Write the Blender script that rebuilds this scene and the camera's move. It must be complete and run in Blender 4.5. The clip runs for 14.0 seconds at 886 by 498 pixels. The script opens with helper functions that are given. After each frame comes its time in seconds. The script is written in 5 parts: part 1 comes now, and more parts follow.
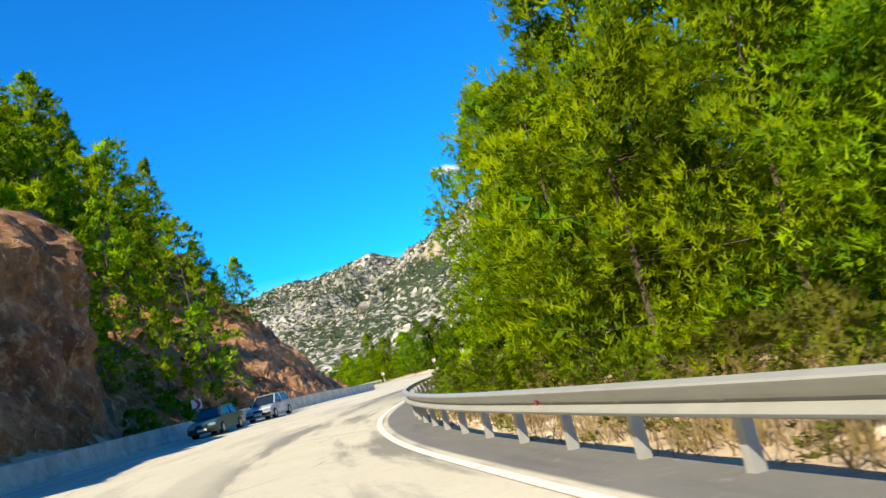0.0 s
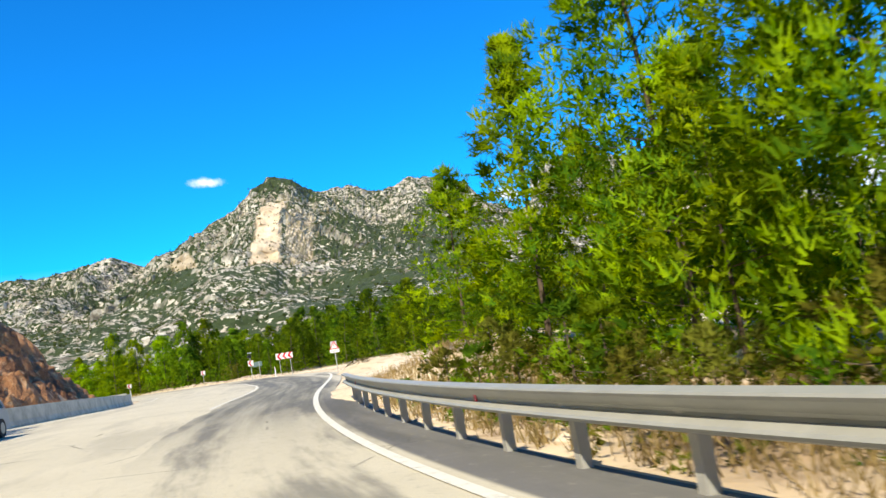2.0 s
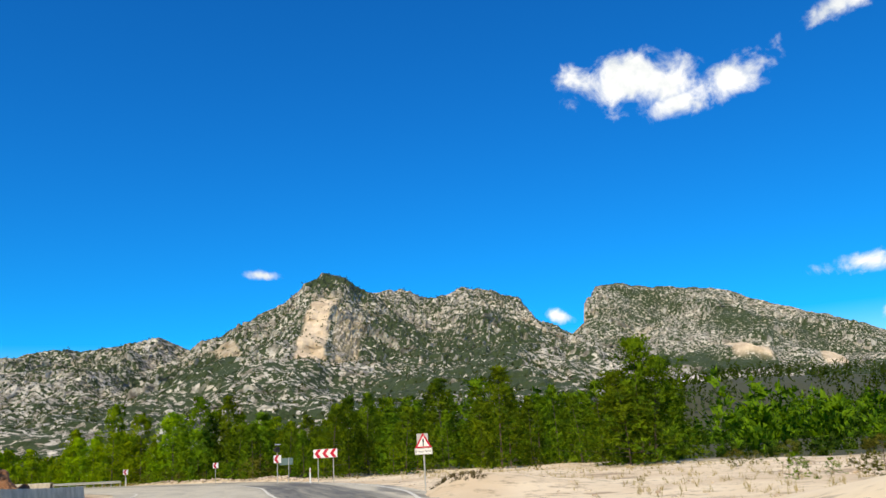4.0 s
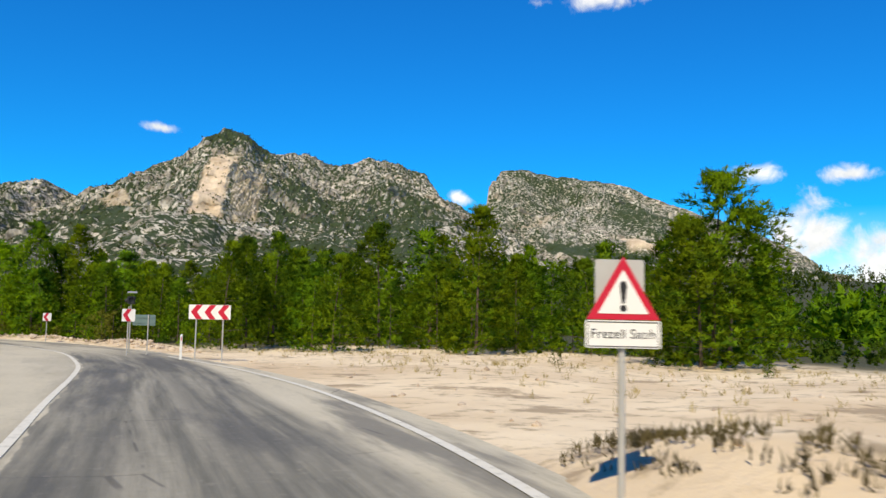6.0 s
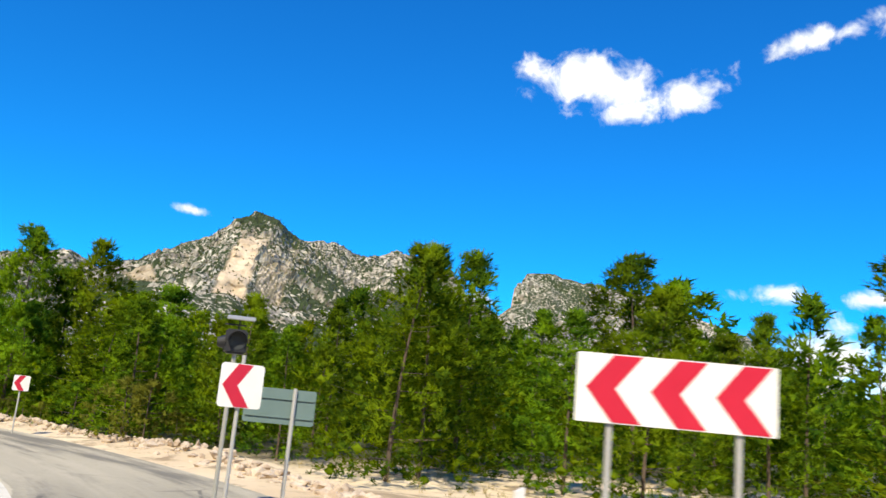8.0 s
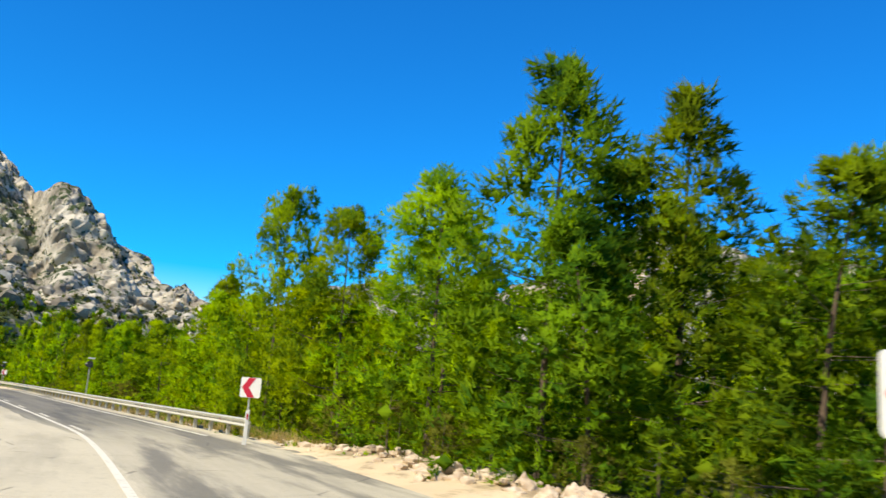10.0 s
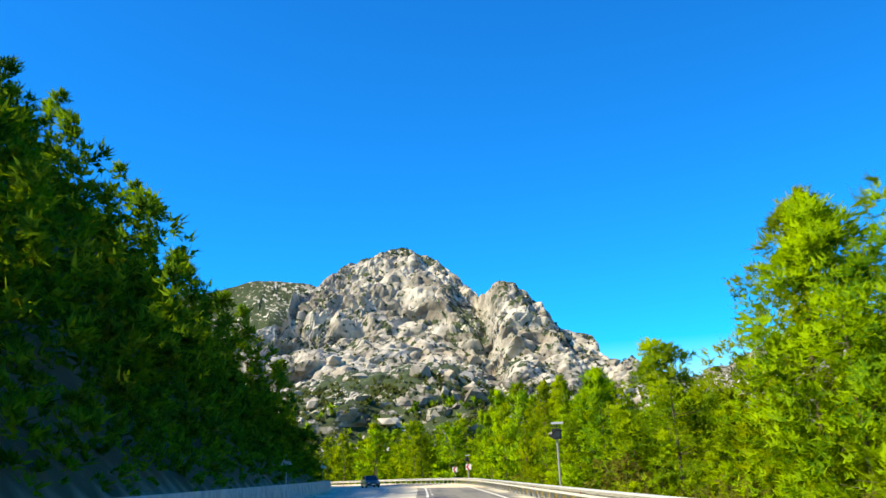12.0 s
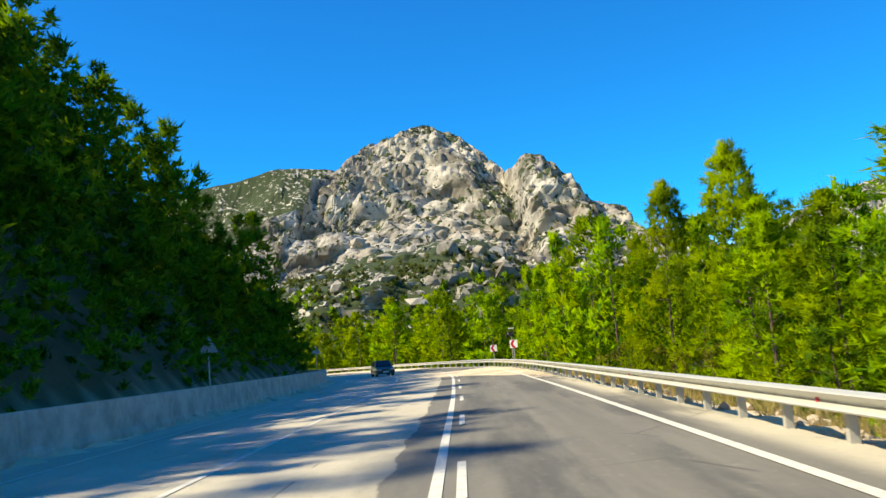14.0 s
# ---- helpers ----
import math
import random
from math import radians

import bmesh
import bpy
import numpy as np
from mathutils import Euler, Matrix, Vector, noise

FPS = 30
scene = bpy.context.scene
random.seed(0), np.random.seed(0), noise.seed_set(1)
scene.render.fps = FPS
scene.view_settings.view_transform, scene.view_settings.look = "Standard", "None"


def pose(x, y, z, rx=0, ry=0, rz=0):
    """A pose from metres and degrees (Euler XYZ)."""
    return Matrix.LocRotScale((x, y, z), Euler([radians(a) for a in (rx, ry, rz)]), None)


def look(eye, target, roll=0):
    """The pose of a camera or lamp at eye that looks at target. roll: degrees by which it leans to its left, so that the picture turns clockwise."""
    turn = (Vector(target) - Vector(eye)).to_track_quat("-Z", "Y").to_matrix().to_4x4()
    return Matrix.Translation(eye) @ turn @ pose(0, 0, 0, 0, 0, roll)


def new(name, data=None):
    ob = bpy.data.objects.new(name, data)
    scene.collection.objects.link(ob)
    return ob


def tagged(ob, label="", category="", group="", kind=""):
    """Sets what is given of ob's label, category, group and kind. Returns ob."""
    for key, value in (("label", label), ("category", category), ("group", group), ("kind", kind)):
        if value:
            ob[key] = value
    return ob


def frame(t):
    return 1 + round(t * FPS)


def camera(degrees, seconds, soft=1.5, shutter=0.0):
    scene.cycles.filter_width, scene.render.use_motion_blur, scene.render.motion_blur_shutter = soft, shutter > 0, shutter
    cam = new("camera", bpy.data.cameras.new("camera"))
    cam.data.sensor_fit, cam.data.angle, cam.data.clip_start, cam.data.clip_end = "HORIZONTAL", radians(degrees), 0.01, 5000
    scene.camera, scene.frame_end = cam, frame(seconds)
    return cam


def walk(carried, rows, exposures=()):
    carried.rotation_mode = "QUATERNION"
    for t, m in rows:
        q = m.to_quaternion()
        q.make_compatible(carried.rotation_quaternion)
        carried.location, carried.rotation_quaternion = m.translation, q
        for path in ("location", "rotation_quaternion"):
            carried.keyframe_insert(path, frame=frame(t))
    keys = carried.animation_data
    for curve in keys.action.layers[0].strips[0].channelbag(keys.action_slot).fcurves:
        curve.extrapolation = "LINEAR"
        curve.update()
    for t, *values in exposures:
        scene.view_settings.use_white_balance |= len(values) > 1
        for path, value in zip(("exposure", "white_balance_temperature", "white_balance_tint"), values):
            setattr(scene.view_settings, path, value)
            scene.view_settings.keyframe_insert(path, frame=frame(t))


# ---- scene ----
cam = camera(55.4, 14.0, soft=1.5, shutter=0.13)
PATH = [
    (0, (13.454, 55.895, 1.413), (13.057, 57.838, 1.666), -14.11),
    (0.5, (10.310, 61.273, 1.412), (10.047, 63.244, 1.628), -14.02),
    (1, (7.518, 67.023, 1.419), (7.432, 69.014, 1.589), -11.92),
    (1.5, (5.053, 72.989, 1.437), (5.131, 74.980, 1.608), -10.12),
    (2, (2.913, 78.953, 1.390), (3.092, 80.935, 1.592), -9.46),
    (2.5, (1.421, 85.031, 1.349), (1.608, 86.999, 1.653), -8.94),
    (2.7, (0.996, 87.517, 1.326), (1.169, 89.477, 1.681), -8.40),
    (4.8, (-1.538, 115.961, 1.412), (-1.349, 117.891, 1.901), 1.75),
    (5, (-1.784, 118.556, 1.436), (-1.514, 120.493, 1.856), 2.12),
    (5.5, (-2.327, 124.932, 1.540), (-1.990, 126.888, 1.787), 0.83),
    (6, (-3.213, 131.669, 1.633), (-2.898, 133.635, 1.817), 1.19),
    (6.5, (-4.610, 138.912, 1.624), (-4.385, 140.890, 1.815), 3.55),
    (7, (-6.220, 146.344, 1.656), (-5.976, 148.302, 1.984), 5.18),
    (7.2, (-6.889, 149.300, 1.651), (-6.612, 151.246, 2.021), 5.43),
    (9.3, (-17.834, 180.520, 1.453), (-17.997, 182.471, 1.860), 5.23),
    (9.5, (-18.976, 182.845, 1.450), (-19.275, 184.784, 1.838), 5.08),
    (10, (-22.119, 188.228, 1.459), (-22.748, 190.090, 1.830), 4.44),
    (10.5, (-25.745, 193.432, 1.431), (-26.674, 195.163, 1.806), 3.61),
    (11, (-29.960, 198.715, 1.367), (-31.145, 200.264, 1.810), 1.20),
    (11.5, (-34.715, 203.987, 1.293), (-36.052, 205.373, 1.832), -1.64),
    (12, (-39.641, 208.912, 1.309), (-41.070, 210.215, 1.821), -2.55),
    (12.5, (-44.415, 213.392, 1.292), (-45.907, 214.694, 1.571), -2.83),
    (13, (-49.500, 217.974, 1.294), (-51.000, 219.290, 1.417), -2.84),
    (13.5, (-55.103, 222.877, 1.372), (-56.616, 224.171, 1.572), -4.83),
    (14, (-60.937, 227.665, 1.470), (-62.455, 228.943, 1.716), -4.84),
]
walk(cam, [(t, look(eye, target, roll)) for t, eye, target, roll in PATH],
     [(0.0, 0.8, 7500, 4), (2.7, 0.57, 7300, 4), (4.8, 0.03, 7300, 7), (6.0, 0.12, 7300, 7), (7.2, 0.32, 7300, 7), (9.3, 0.6, 7500, 6),
      (10.0, 0.6, 7600, 4), (10.5, 0.76, 7700, 3), (12.0, 0.92, 7700, 3), (12.8, 0.74, 8100, 2), (14.0, 0.72, 8200, 2)])

# ---- light ----
SUN_AZ, SUN_EL = 159.0, 47.0        # degrees, azimuth to the left of +y
sun_way = Vector((-math.sin(radians(SUN_AZ)) * math.cos(radians(SUN_EL)),
                  math.cos(radians(SUN_AZ)) * math.cos(radians(SUN_EL)), math.sin(radians(SUN_EL))))
sun_lamp = bpy.data.lights.new("sun", "SUN")
sun_lamp.energy, sun_lamp.angle, sun_lamp.color = 4.6, radians(0.53), (1.0, 0.93, 0.82)
sun = new("sun", sun_lamp)
sun.matrix_world = look((0, 0, 0), tuple(-sun_way))


class Nodes:
    """A short way to write node trees."""

    def __init__(self, tree):
        self.tree = tree
        tree.nodes.clear()

    def add(self, kind, **values):
        n = self.tree.nodes.new(kind)
        for key, value in values.items():
            self.put(n.inputs[key], value)
        return n

    def put(self, socket, value):
        if isinstance(value, bpy.types.NodeSocket):
            self.tree.links.new(value, socket)
        else:
            socket.default_value = value

    def math(self, op, a, b=0.0, c=0.0, clamp=False):
        n = self.tree.nodes.new("ShaderNodeMath")
        n.operation, n.use_clamp = op, clamp
        for socket, value in zip(n.inputs, (a, b, c)):
            self.put(socket, value)
        return n.outputs[0]

    def vmath(self, op, a, b=(0, 0, 0)):
        n = self.tree.nodes.new("ShaderNodeVectorMath")
        n.operation = op
        self.put(n.inputs[0], a)
        self.put(n.inputs[1], b)
        return n.outputs["Value"] if op in ("DOT_PRODUCT", "LENGTH") else n.outputs[0]

    def noise(self, vector, scale, detail=4.0, rough=0.55, distort=0.0):
        n = self.tree.nodes.new("ShaderNodeTexNoise")
        for key, value in (("Vector", vector), ("Scale", scale), ("Detail", detail), ("Roughness", rough), ("Distortion", distort)):
            self.put(n.inputs[key], value)
        return n.outputs["Fac"]

    def ramp(self, value, low, high, a=0.0, b=1.0):
        n = self.tree.nodes.new("ShaderNodeMapRange")
        n.interpolation_type = "SMOOTHSTEP"
        for key, v in (("Value", value), ("From Min", low), ("From Max", high), ("To Min", a), ("To Max", b)):
            self.put(n.inputs[key], v)
        return n.outputs["Result"]

    def mix(self, fac, a, b):
        n = self.tree.nodes.new("ShaderNodeMix")
        n.data_type = "RGBA"
        self.put(n.inputs[0], fac)
        for socket, value in ((n.inputs[6], a), (n.inputs[7], b)):
            self.put(socket, (*value, 1) if isinstance(value, tuple) and len(value) == 3 else value)
        return n.outputs[2]

    def hsv(self, color, hue=0.5, sat=1.0, val=1.0):
        n = self.tree.nodes.new("ShaderNodeHueSaturation")
        for key, value in (("Color", color), ("Hue", hue), ("Saturation", sat), ("Value", val)):
            self.put(n.inputs[key], value)
        return n.outputs[0]

    def bump(self, height, strength, distance):
        n = self.tree.nodes.new("ShaderNodeBump")
        for key, value in (("Height", height), ("Strength", strength), ("Distance", distance)):
            self.put(n.inputs[key], value)
        return n.outputs[0]


world = bpy.data.worlds.new("sky")
scene.world = world
world.use_nodes = True
w = Nodes(world.node_tree)
sky = w.add("ShaderNodeTexSky")
sky.sky_type, sky.sun_disc, sky.sun_elevation, sky.sun_rotation = "NISHITA", False, radians(SUN_EL), radians(-SUN_AZ)
sky.altitude, sky.air_density, sky.dust_density, sky.ozone_density = 600.0, 1.0, 0.15, 3.0
deep = w.hsv(sky.outputs[0], 0.514, 1.82, 1.95)
heading = w.vmath("NORMALIZE", w.add("ShaderNodeTexCoord").outputs["Generated"])


def cloud(az, el, wide, high, seed, tilt=0.0, dense=0.0):
    """The cover of one cloud: a ragged ellipse round a heading, in degrees."""
    a, e = radians(az), radians(el)
    centre = Vector((-math.sin(a) * math.cos(e), math.cos(a) * math.cos(e), math.sin(e)))
    right = Vector((math.cos(a), math.sin(a), 0))
    up = right.cross(centre)
    c, s = math.cos(radians(tilt)), math.sin(radians(tilt))
    right, up = c * right + s * up, c * up - s * right
    u = w.math("MULTIPLY", w.vmath("DOT_PRODUCT", heading, tuple(right)), 57.3 / wide)
    v = w.math("MULTIPLY", w.vmath("DOT_PRODUCT", heading, tuple(up)), 57.3 / high)
    front = w.math("GREATER_THAN", w.vmath("DOT_PRODUCT", heading, tuple(centre)), 0.5)
    far = w.math("SQRT", w.math("ADD", w.math("MULTIPLY", u, u), w.math("MULTIPLY", v, v)))
    lump = w.noise(w.vmath("ADD", heading, (seed, 0, 0)), 26.0, 6.0, 0.58, 0.3)
    body = w.math("ADD", w.math("SUBTRACT", dense + 0.42, w.math("MULTIPLY", far, 0.62)), w.math("MULTIPLY", w.math("SUBTRACT", lump, 0.5), 1.35))
    return w.math("MULTIPLY", w.ramp(body, 0.0, 0.42), front)


cover = 0.0
for shape in ((-17.0, 23.6, 5.2, 2.6, 3.1, -8, 0.12), (-23.3, 22.8, 4.0, 1.7, 9.0, 22, 0.1), (-32.5, 26.0, 6.0, 1.1, 5.0, 12, 0.02),
              (9.8, 12.4, 1.5, 0.5, 1.7, -6, 0.08), (-29.5, 10.2, 3.0, 0.9, 7.7, 0, 0.1), (-35.2, 9.9, 2.6, 1.0, 2.2, 0, 0.08),
              (-20.2, 22.0, 3.4, 1.3, 3.9, 10, 0.16), (-33.0, 6.2, 3.6, 2.4, 4.4, -18, 0.16), (-38.0, 4.4, 5.0, 2.6, 6.1, 0, 0.2), (-10.3, 8.7, 1.3, 0.6, 8.3, -20, 0.08)):
    cover = w.math("MAXIMUM", cover, cloud(*shape))
fluff = w.noise(heading, 22.0, 5.0, 0.6)
lit = w.mix(w.ramp(fluff, 0.3, 0.7), (8.2, 9.0, 10.4), (12.5, 12.8, 13.6))
back = w.add("ShaderNodeBackground", Color=w.mix(cover, deep, lit), Strength=0.085)
w.tree.links.new(back.outputs[0], w.add("ShaderNodeOutputWorld").inputs[0])

# ---- materials ----


def material(name, color, rough=0.8, bump=0.0, dist=0.02, metal=0.0, **more):
    """color: a function of Nodes and the position, giving a colour and a height, or a plain colour."""
    m = bpy.data.materials.new(name)
    m.use_nodes = True
    n = Nodes(m.node_tree)
    at = n.add("ShaderNodeNewGeometry").outputs["Position"]
    shade = n.add("ShaderNodeBsdfPrincipled", Roughness=rough, Metallic=metal)
    for key, value in more.items():
        n.put(shade.inputs[key.replace("_", " ")], value)
    col, height = color(n, at) if callable(color) else (color, None)
    n.put(shade.inputs["Base Color"], (*col, 1) if isinstance(col, tuple) else col)
    if bump and height is not None:
        n.put(shade.inputs["Normal"], n.bump(height, bump, dist))
    n.tree.links.new(shade.outputs[0], n.add("ShaderNodeOutputMaterial").inputs[0])
    return m


def asphalt(n, at):
    uv = n.add("ShaderNodeUVMap").outputs[0]
    split = n.add("ShaderNodeSeparateXYZ", Vector=uv)
    along, across = split.outputs[0], split.outputs[1]
    grain = n.noise(at, 90.0, 3.0, 0.7)
    blotch = n.noise(at, 0.35, 5.0, 0.6)
    streak = n.noise(n.add("ShaderNodeCombineXYZ", X=n.math("MULTIPLY", along, 0.12), Y=n.math("MULTIPLY", across, 2.6)).outputs[0], 1.0, 5.0, 0.6)
    wander = n.math("ADD", across, n.math("MULTIPLY", n.math("SUBTRACT", n.noise(at, 0.5, 3.0), 0.5), 0.5))
    newer = n.ramp(n.math("ADD", wander, n.ramp(along, 206.0, 222.0, 0.0, 0.85)), 0.07, 0.12)                          # the darker resurfaced lane
    newer = n.math("MULTIPLY", newer, n.ramp(along, 78.0, 100.0))
    newer = n.math("MULTIPLY", newer, n.ramp(across, 4.6, 4.0))
    worn = n.math("MULTIPLY", n.ramp(along, 160.0, 176.0), n.ramp(along, 224.0, 206.0))      # a stretch faded almost to the old tone
    newer = n.math("MULTIPLY", newer, n.math("SUBTRACT", 1.0, n.math("MULTIPLY", worn, 0.75)))
    pale = n.mix(blotch, (0.48, 0.43, 0.31), (0.63, 0.57, 0.43))
    dark = n.mix(n.ramp(streak, 0.3, 0.7), (0.125, 0.12, 0.092), (0.33, 0.305, 0.235))
    dark = n.mix(n.ramp(along, 216.0, 234.0), dark, n.mix(streak, (0.13, 0.122, 0.1), (0.25, 0.232, 0.185)))
    col = n.mix(newer, pale, dark)
    col = n.mix(n.math("MULTIPLY", n.ramp(across, 3.85, 3.95), n.ramp(along, 104.0, 96.0)), col, n.mix(blotch, (0.11, 0.105, 0.095), (0.19, 0.18, 0.16)))
    oil = n.math("MULTIPLY", n.ramp(n.noise(n.add("ShaderNodeCombineXYZ", X=n.math("MULTIPLY", along, 0.09), Y=n.math("MULTIPLY", across, 0.7), Z=3.7).outputs[0], 1.0, 5.0, 0.62), 0.46, 0.62), 0.68)
    oil = n.math("MULTIPLY", oil, n.math("ADD", 0.3, n.math("MULTIPLY", 0.7, n.ramp(across, -0.4, 0.6))))
    col = n.mix(oil, col, (0.07, 0.07, 0.065))
    track = n.math("ABSOLUTE", n.math("SUBTRACT", n.math("ABSOLUTE", n.math("SUBTRACT", across, 1.85)), 0.85))
    col = n.mix(n.math("MULTIPLY", n.math("MULTIPLY", n.ramp(track, 0.42, 0.1), n.ramp(streak, 0.35, 0.7)), n.math("MULTIPLY", newer, 0.42)), col, (0.055, 0.055, 0.048))
    coarse = n.noise(at, 5.5, 5.0, 0.75)
    col = n.mix(n.math("MULTIPLY", n.ramp(coarse, 0.52, 0.72), 0.3), col, (0.11, 0.105, 0.09))
    col = n.mix(n.math("MULTIPLY", n.ramp(coarse, 0.44, 0.3), 0.22), col, (0.52, 0.48, 0.39))
    seam = n.add("ShaderNodeTexVoronoi", Vector=at, Scale=0.22)
    seam.feature = "DISTANCE_TO_EDGE"
    crack = n.math("MULTIPLY", n.ramp(seam.outputs["Distance"], 0.006, 0.002), n.ramp(n.noise(at, 0.6, 3.0), 0.5, 0.6))
    col = n.mix(n.math("MULTIPLY", crack, 0.6), col, (0.06, 0.056, 0.05))
    col = n.mix(n.math("MULTIPLY", n.ramp(grain, 0.35, 0.75), 0.25), col, (0.1, 0.095, 0.085))
    return col, grain


def sand(n, at):
    big = n.noise(at, 0.12, 5.0, 0.6)
    mid = n.noise(at, 1.3, 6.0, 0.65)
    fine = n.noise(at, 14.0, 4.0, 0.7)
    col = n.mix(n.ramp(big, 0.3, 0.7), (0.6, 0.46, 0.29), (0.8, 0.665, 0.46))
    col = n.mix(n.ramp(mid, 0.52, 0.7), col, (0.33, 0.25, 0.15))
    col = n.mix(n.math("MULTIPLY", n.ramp(fine, 0.55, 0.75), 0.5), col, (0.6, 0.52, 0.4))
    col = n.mix(n.math("MULTIPLY", n.ramp(n.noise(at, 0.3, 6.0, 0.68), 0.55, 0.64), 0.75), col, (0.27, 0.195, 0.115))
    # off the roadside a dark tone holds scrubby soil and painted-in shade; cut slopes are red
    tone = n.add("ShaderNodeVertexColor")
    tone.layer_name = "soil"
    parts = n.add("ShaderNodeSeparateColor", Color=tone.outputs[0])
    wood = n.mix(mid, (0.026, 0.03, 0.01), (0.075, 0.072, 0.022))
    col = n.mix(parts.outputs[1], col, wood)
    red = n.mix(n.ramp(n.noise(at, 0.45, 7.0, 0.7), 0.35, 0.65), (0.12, 0.06, 0.032), (0.34, 0.2, 0.11))
    red = n.mix(n.ramp(mid, 0.58, 0.72), red, (0.42, 0.3, 0.2))
    col = n.mix(parts.outputs[0], col, red)
    return col, n.math("ADD", mid, n.math("MULTIPLY", fine, 0.3))


def crag(scrub_at, scrub_size, warm, pale=1.0, block=0.06):
    """Grey limestone with dark scrub in its hollows."""
    def color(n, at):
        up = n.add("ShaderNodeSeparateXYZ", Vector=n.add("ShaderNodeNewGeometry").outputs["Normal"]).outputs[2]
        big = n.noise(at, 0.009, 6.0, 0.65)
        mid = n.noise(at, block, 7.0, 0.68)
        col = n.mix(n.ramp(mid, 0.36, 0.64), (0.18 * pale, 0.155 * pale, 0.115 * pale), (0.6 * pale, 0.54 * pale, 0.43 * pale))
        col = n.mix(n.math("MULTIPLY", n.ramp(big, 0.5, 0.66), warm), col, (0.42, 0.32, 0.2))
        cover = n.add("ShaderNodeVertexColor")
        cover.layer_name = "scar"
        split = n.add("ShaderNodeSeparateColor", Color=cover.outputs[0])
        grown = n.math("ADD", n.noise(at, scrub_size, 4.0, 0.65), n.math("MULTIPLY", n.noise(at, 0.006, 3.0), 0.35))
        scrub = n.ramp(n.math("ADD", grown, n.math("MULTIPLY", split.outputs[1], 0.17)), scrub_at, scrub_at + 0.035)
        scrub = n.math("MULTIPLY", scrub, n.ramp(up, -0.05, 0.25))
        col = n.mix(scrub, col, n.mix(n.noise(at, 0.3, 2.0), (0.012, 0.024, 0.006), (0.045, 0.065, 0.014)))
        fresh = n.mix(n.ramp(n.noise(at, 0.03, 7.0, 0.7), 0.35, 0.65), (0.46, 0.34, 0.21), (0.7, 0.55, 0.37))
        col = n.mix(split.outputs[0], col, fresh)
        return col, mid
    return color


M_ASPHALT = material("asphalt", asphalt, 0.85, 0.35, 0.006)
M_GROUND = material("sandy_soil", sand, 0.95, 0.8, 0.08)
M_CRAG = material("limestone", crag(0.65, 0.13, 0.4), 0.95, 1.0, 4.0)
M_BOULDER = material("bare_limestone", crag(0.72, 0.13, 0.35, 0.8, 0.035), 0.95, 1.0, 2.0)
M_SCREE = material("scrubby_slope", crag(0.57, 0.14, 0.3), 0.95, 0.6, 2.0)
M_LINE = material("road_paint", lambda n, at: (n.mix(n.ramp(n.noise(at, 5.0, 6.0, 0.7), 0.48, 0.74), (0.68, 0.65, 0.55), (0.42, 0.4, 0.33)), None), 0.7)
M_CONCRETE = material("concrete", lambda n, at: (n.mix(n.ramp(n.noise(at, 1.2, 6.0, 0.65), 0.3, 0.7), (0.34, 0.312, 0.245), (0.57, 0.525, 0.42)), n.noise(at, 25.0, 4.0)), 0.85, 0.3, 0.01)
M_STEEL = material("galvanised_steel", lambda n, at: (n.mix(n.noise(at, 2.5, 5.0, 0.6), (0.3, 0.3, 0.275), (0.46, 0.455, 0.405)), n.noise(at, 30.0, 3.0)), 0.42, 0.05, 0.002, 0.2)
# the galvanised steel again, made paler for the sun on the second rail
M_STEEL_SUN = material("sunlit_steel", lambda n, at: (n.mix(n.noise(at, 2.5, 5.0, 0.6), (0.48, 0.475, 0.43), (0.66, 0.65, 0.58)), n.noise(at, 30.0, 3.0)), 0.45, 0.05, 0.002, 0.15)
M_POST = material("dull_steel", lambda n, at: (n.mix(n.noise(at, 6.0, 4.0), (0.42, 0.41, 0.38), (0.55, 0.54, 0.5)), None), 0.55, metal=0.3)
M_RED = material("red_sheeting", lambda n, at: (n.mix(n.noise(at, 4.0, 3.0), (0.48, 0.012, 0.035), (0.6, 0.02, 0.05)), None), 0.35)
M_WHITE = material("white_sheeting", lambda n, at: (n.mix(n.noise(at, 3.0, 4.0), (0.74, 0.73, 0.68), (0.84, 0.83, 0.79)), None), 0.35)
M_BLACK = material("black_plastic", lambda n, at: (n.mix(n.noise(at, 5.0, 3.0), (0.012, 0.013, 0.014), (0.03, 0.03, 0.032)), None), 0.45)
M_GREEN = material("painted_sign_back", lambda n, at: (n.mix(n.noise(at, 3.0, 4.0), (0.1, 0.16, 0.15), (0.16, 0.23, 0.21)), None), 0.5)
M_GLASS = material("dark_glass", (0.015, 0.02, 0.025), 0.06)
M_LENS = material("lamp_lens", (0.3, 0.31, 0.31), 0.12)
M_DIM = material("unlit_lens", (0.05, 0.055, 0.055), 0.25)
M_TYRE = material("tyre_rubber", (0.02, 0.02, 0.02), 0.85)
M_STONE = material("pale_stone", lambda n, at: (n.mix(n.ramp(n.noise(at, 3.0, 6.0, 0.65), 0.3, 0.7), (0.34, 0.25, 0.17), (0.62, 0.52, 0.4)), n.noise(at, 9.0, 5.0)), 0.95, 0.6, 0.03)
M_BARK = material("pine_bark", lambda n, at: (n.mix(n.noise(at, 9.0, 5.0, 0.7), (0.05, 0.035, 0.024), (0.16, 0.115, 0.08)), n.noise(at, 14.0, 4.0)), 0.95, 0.6, 0.03)


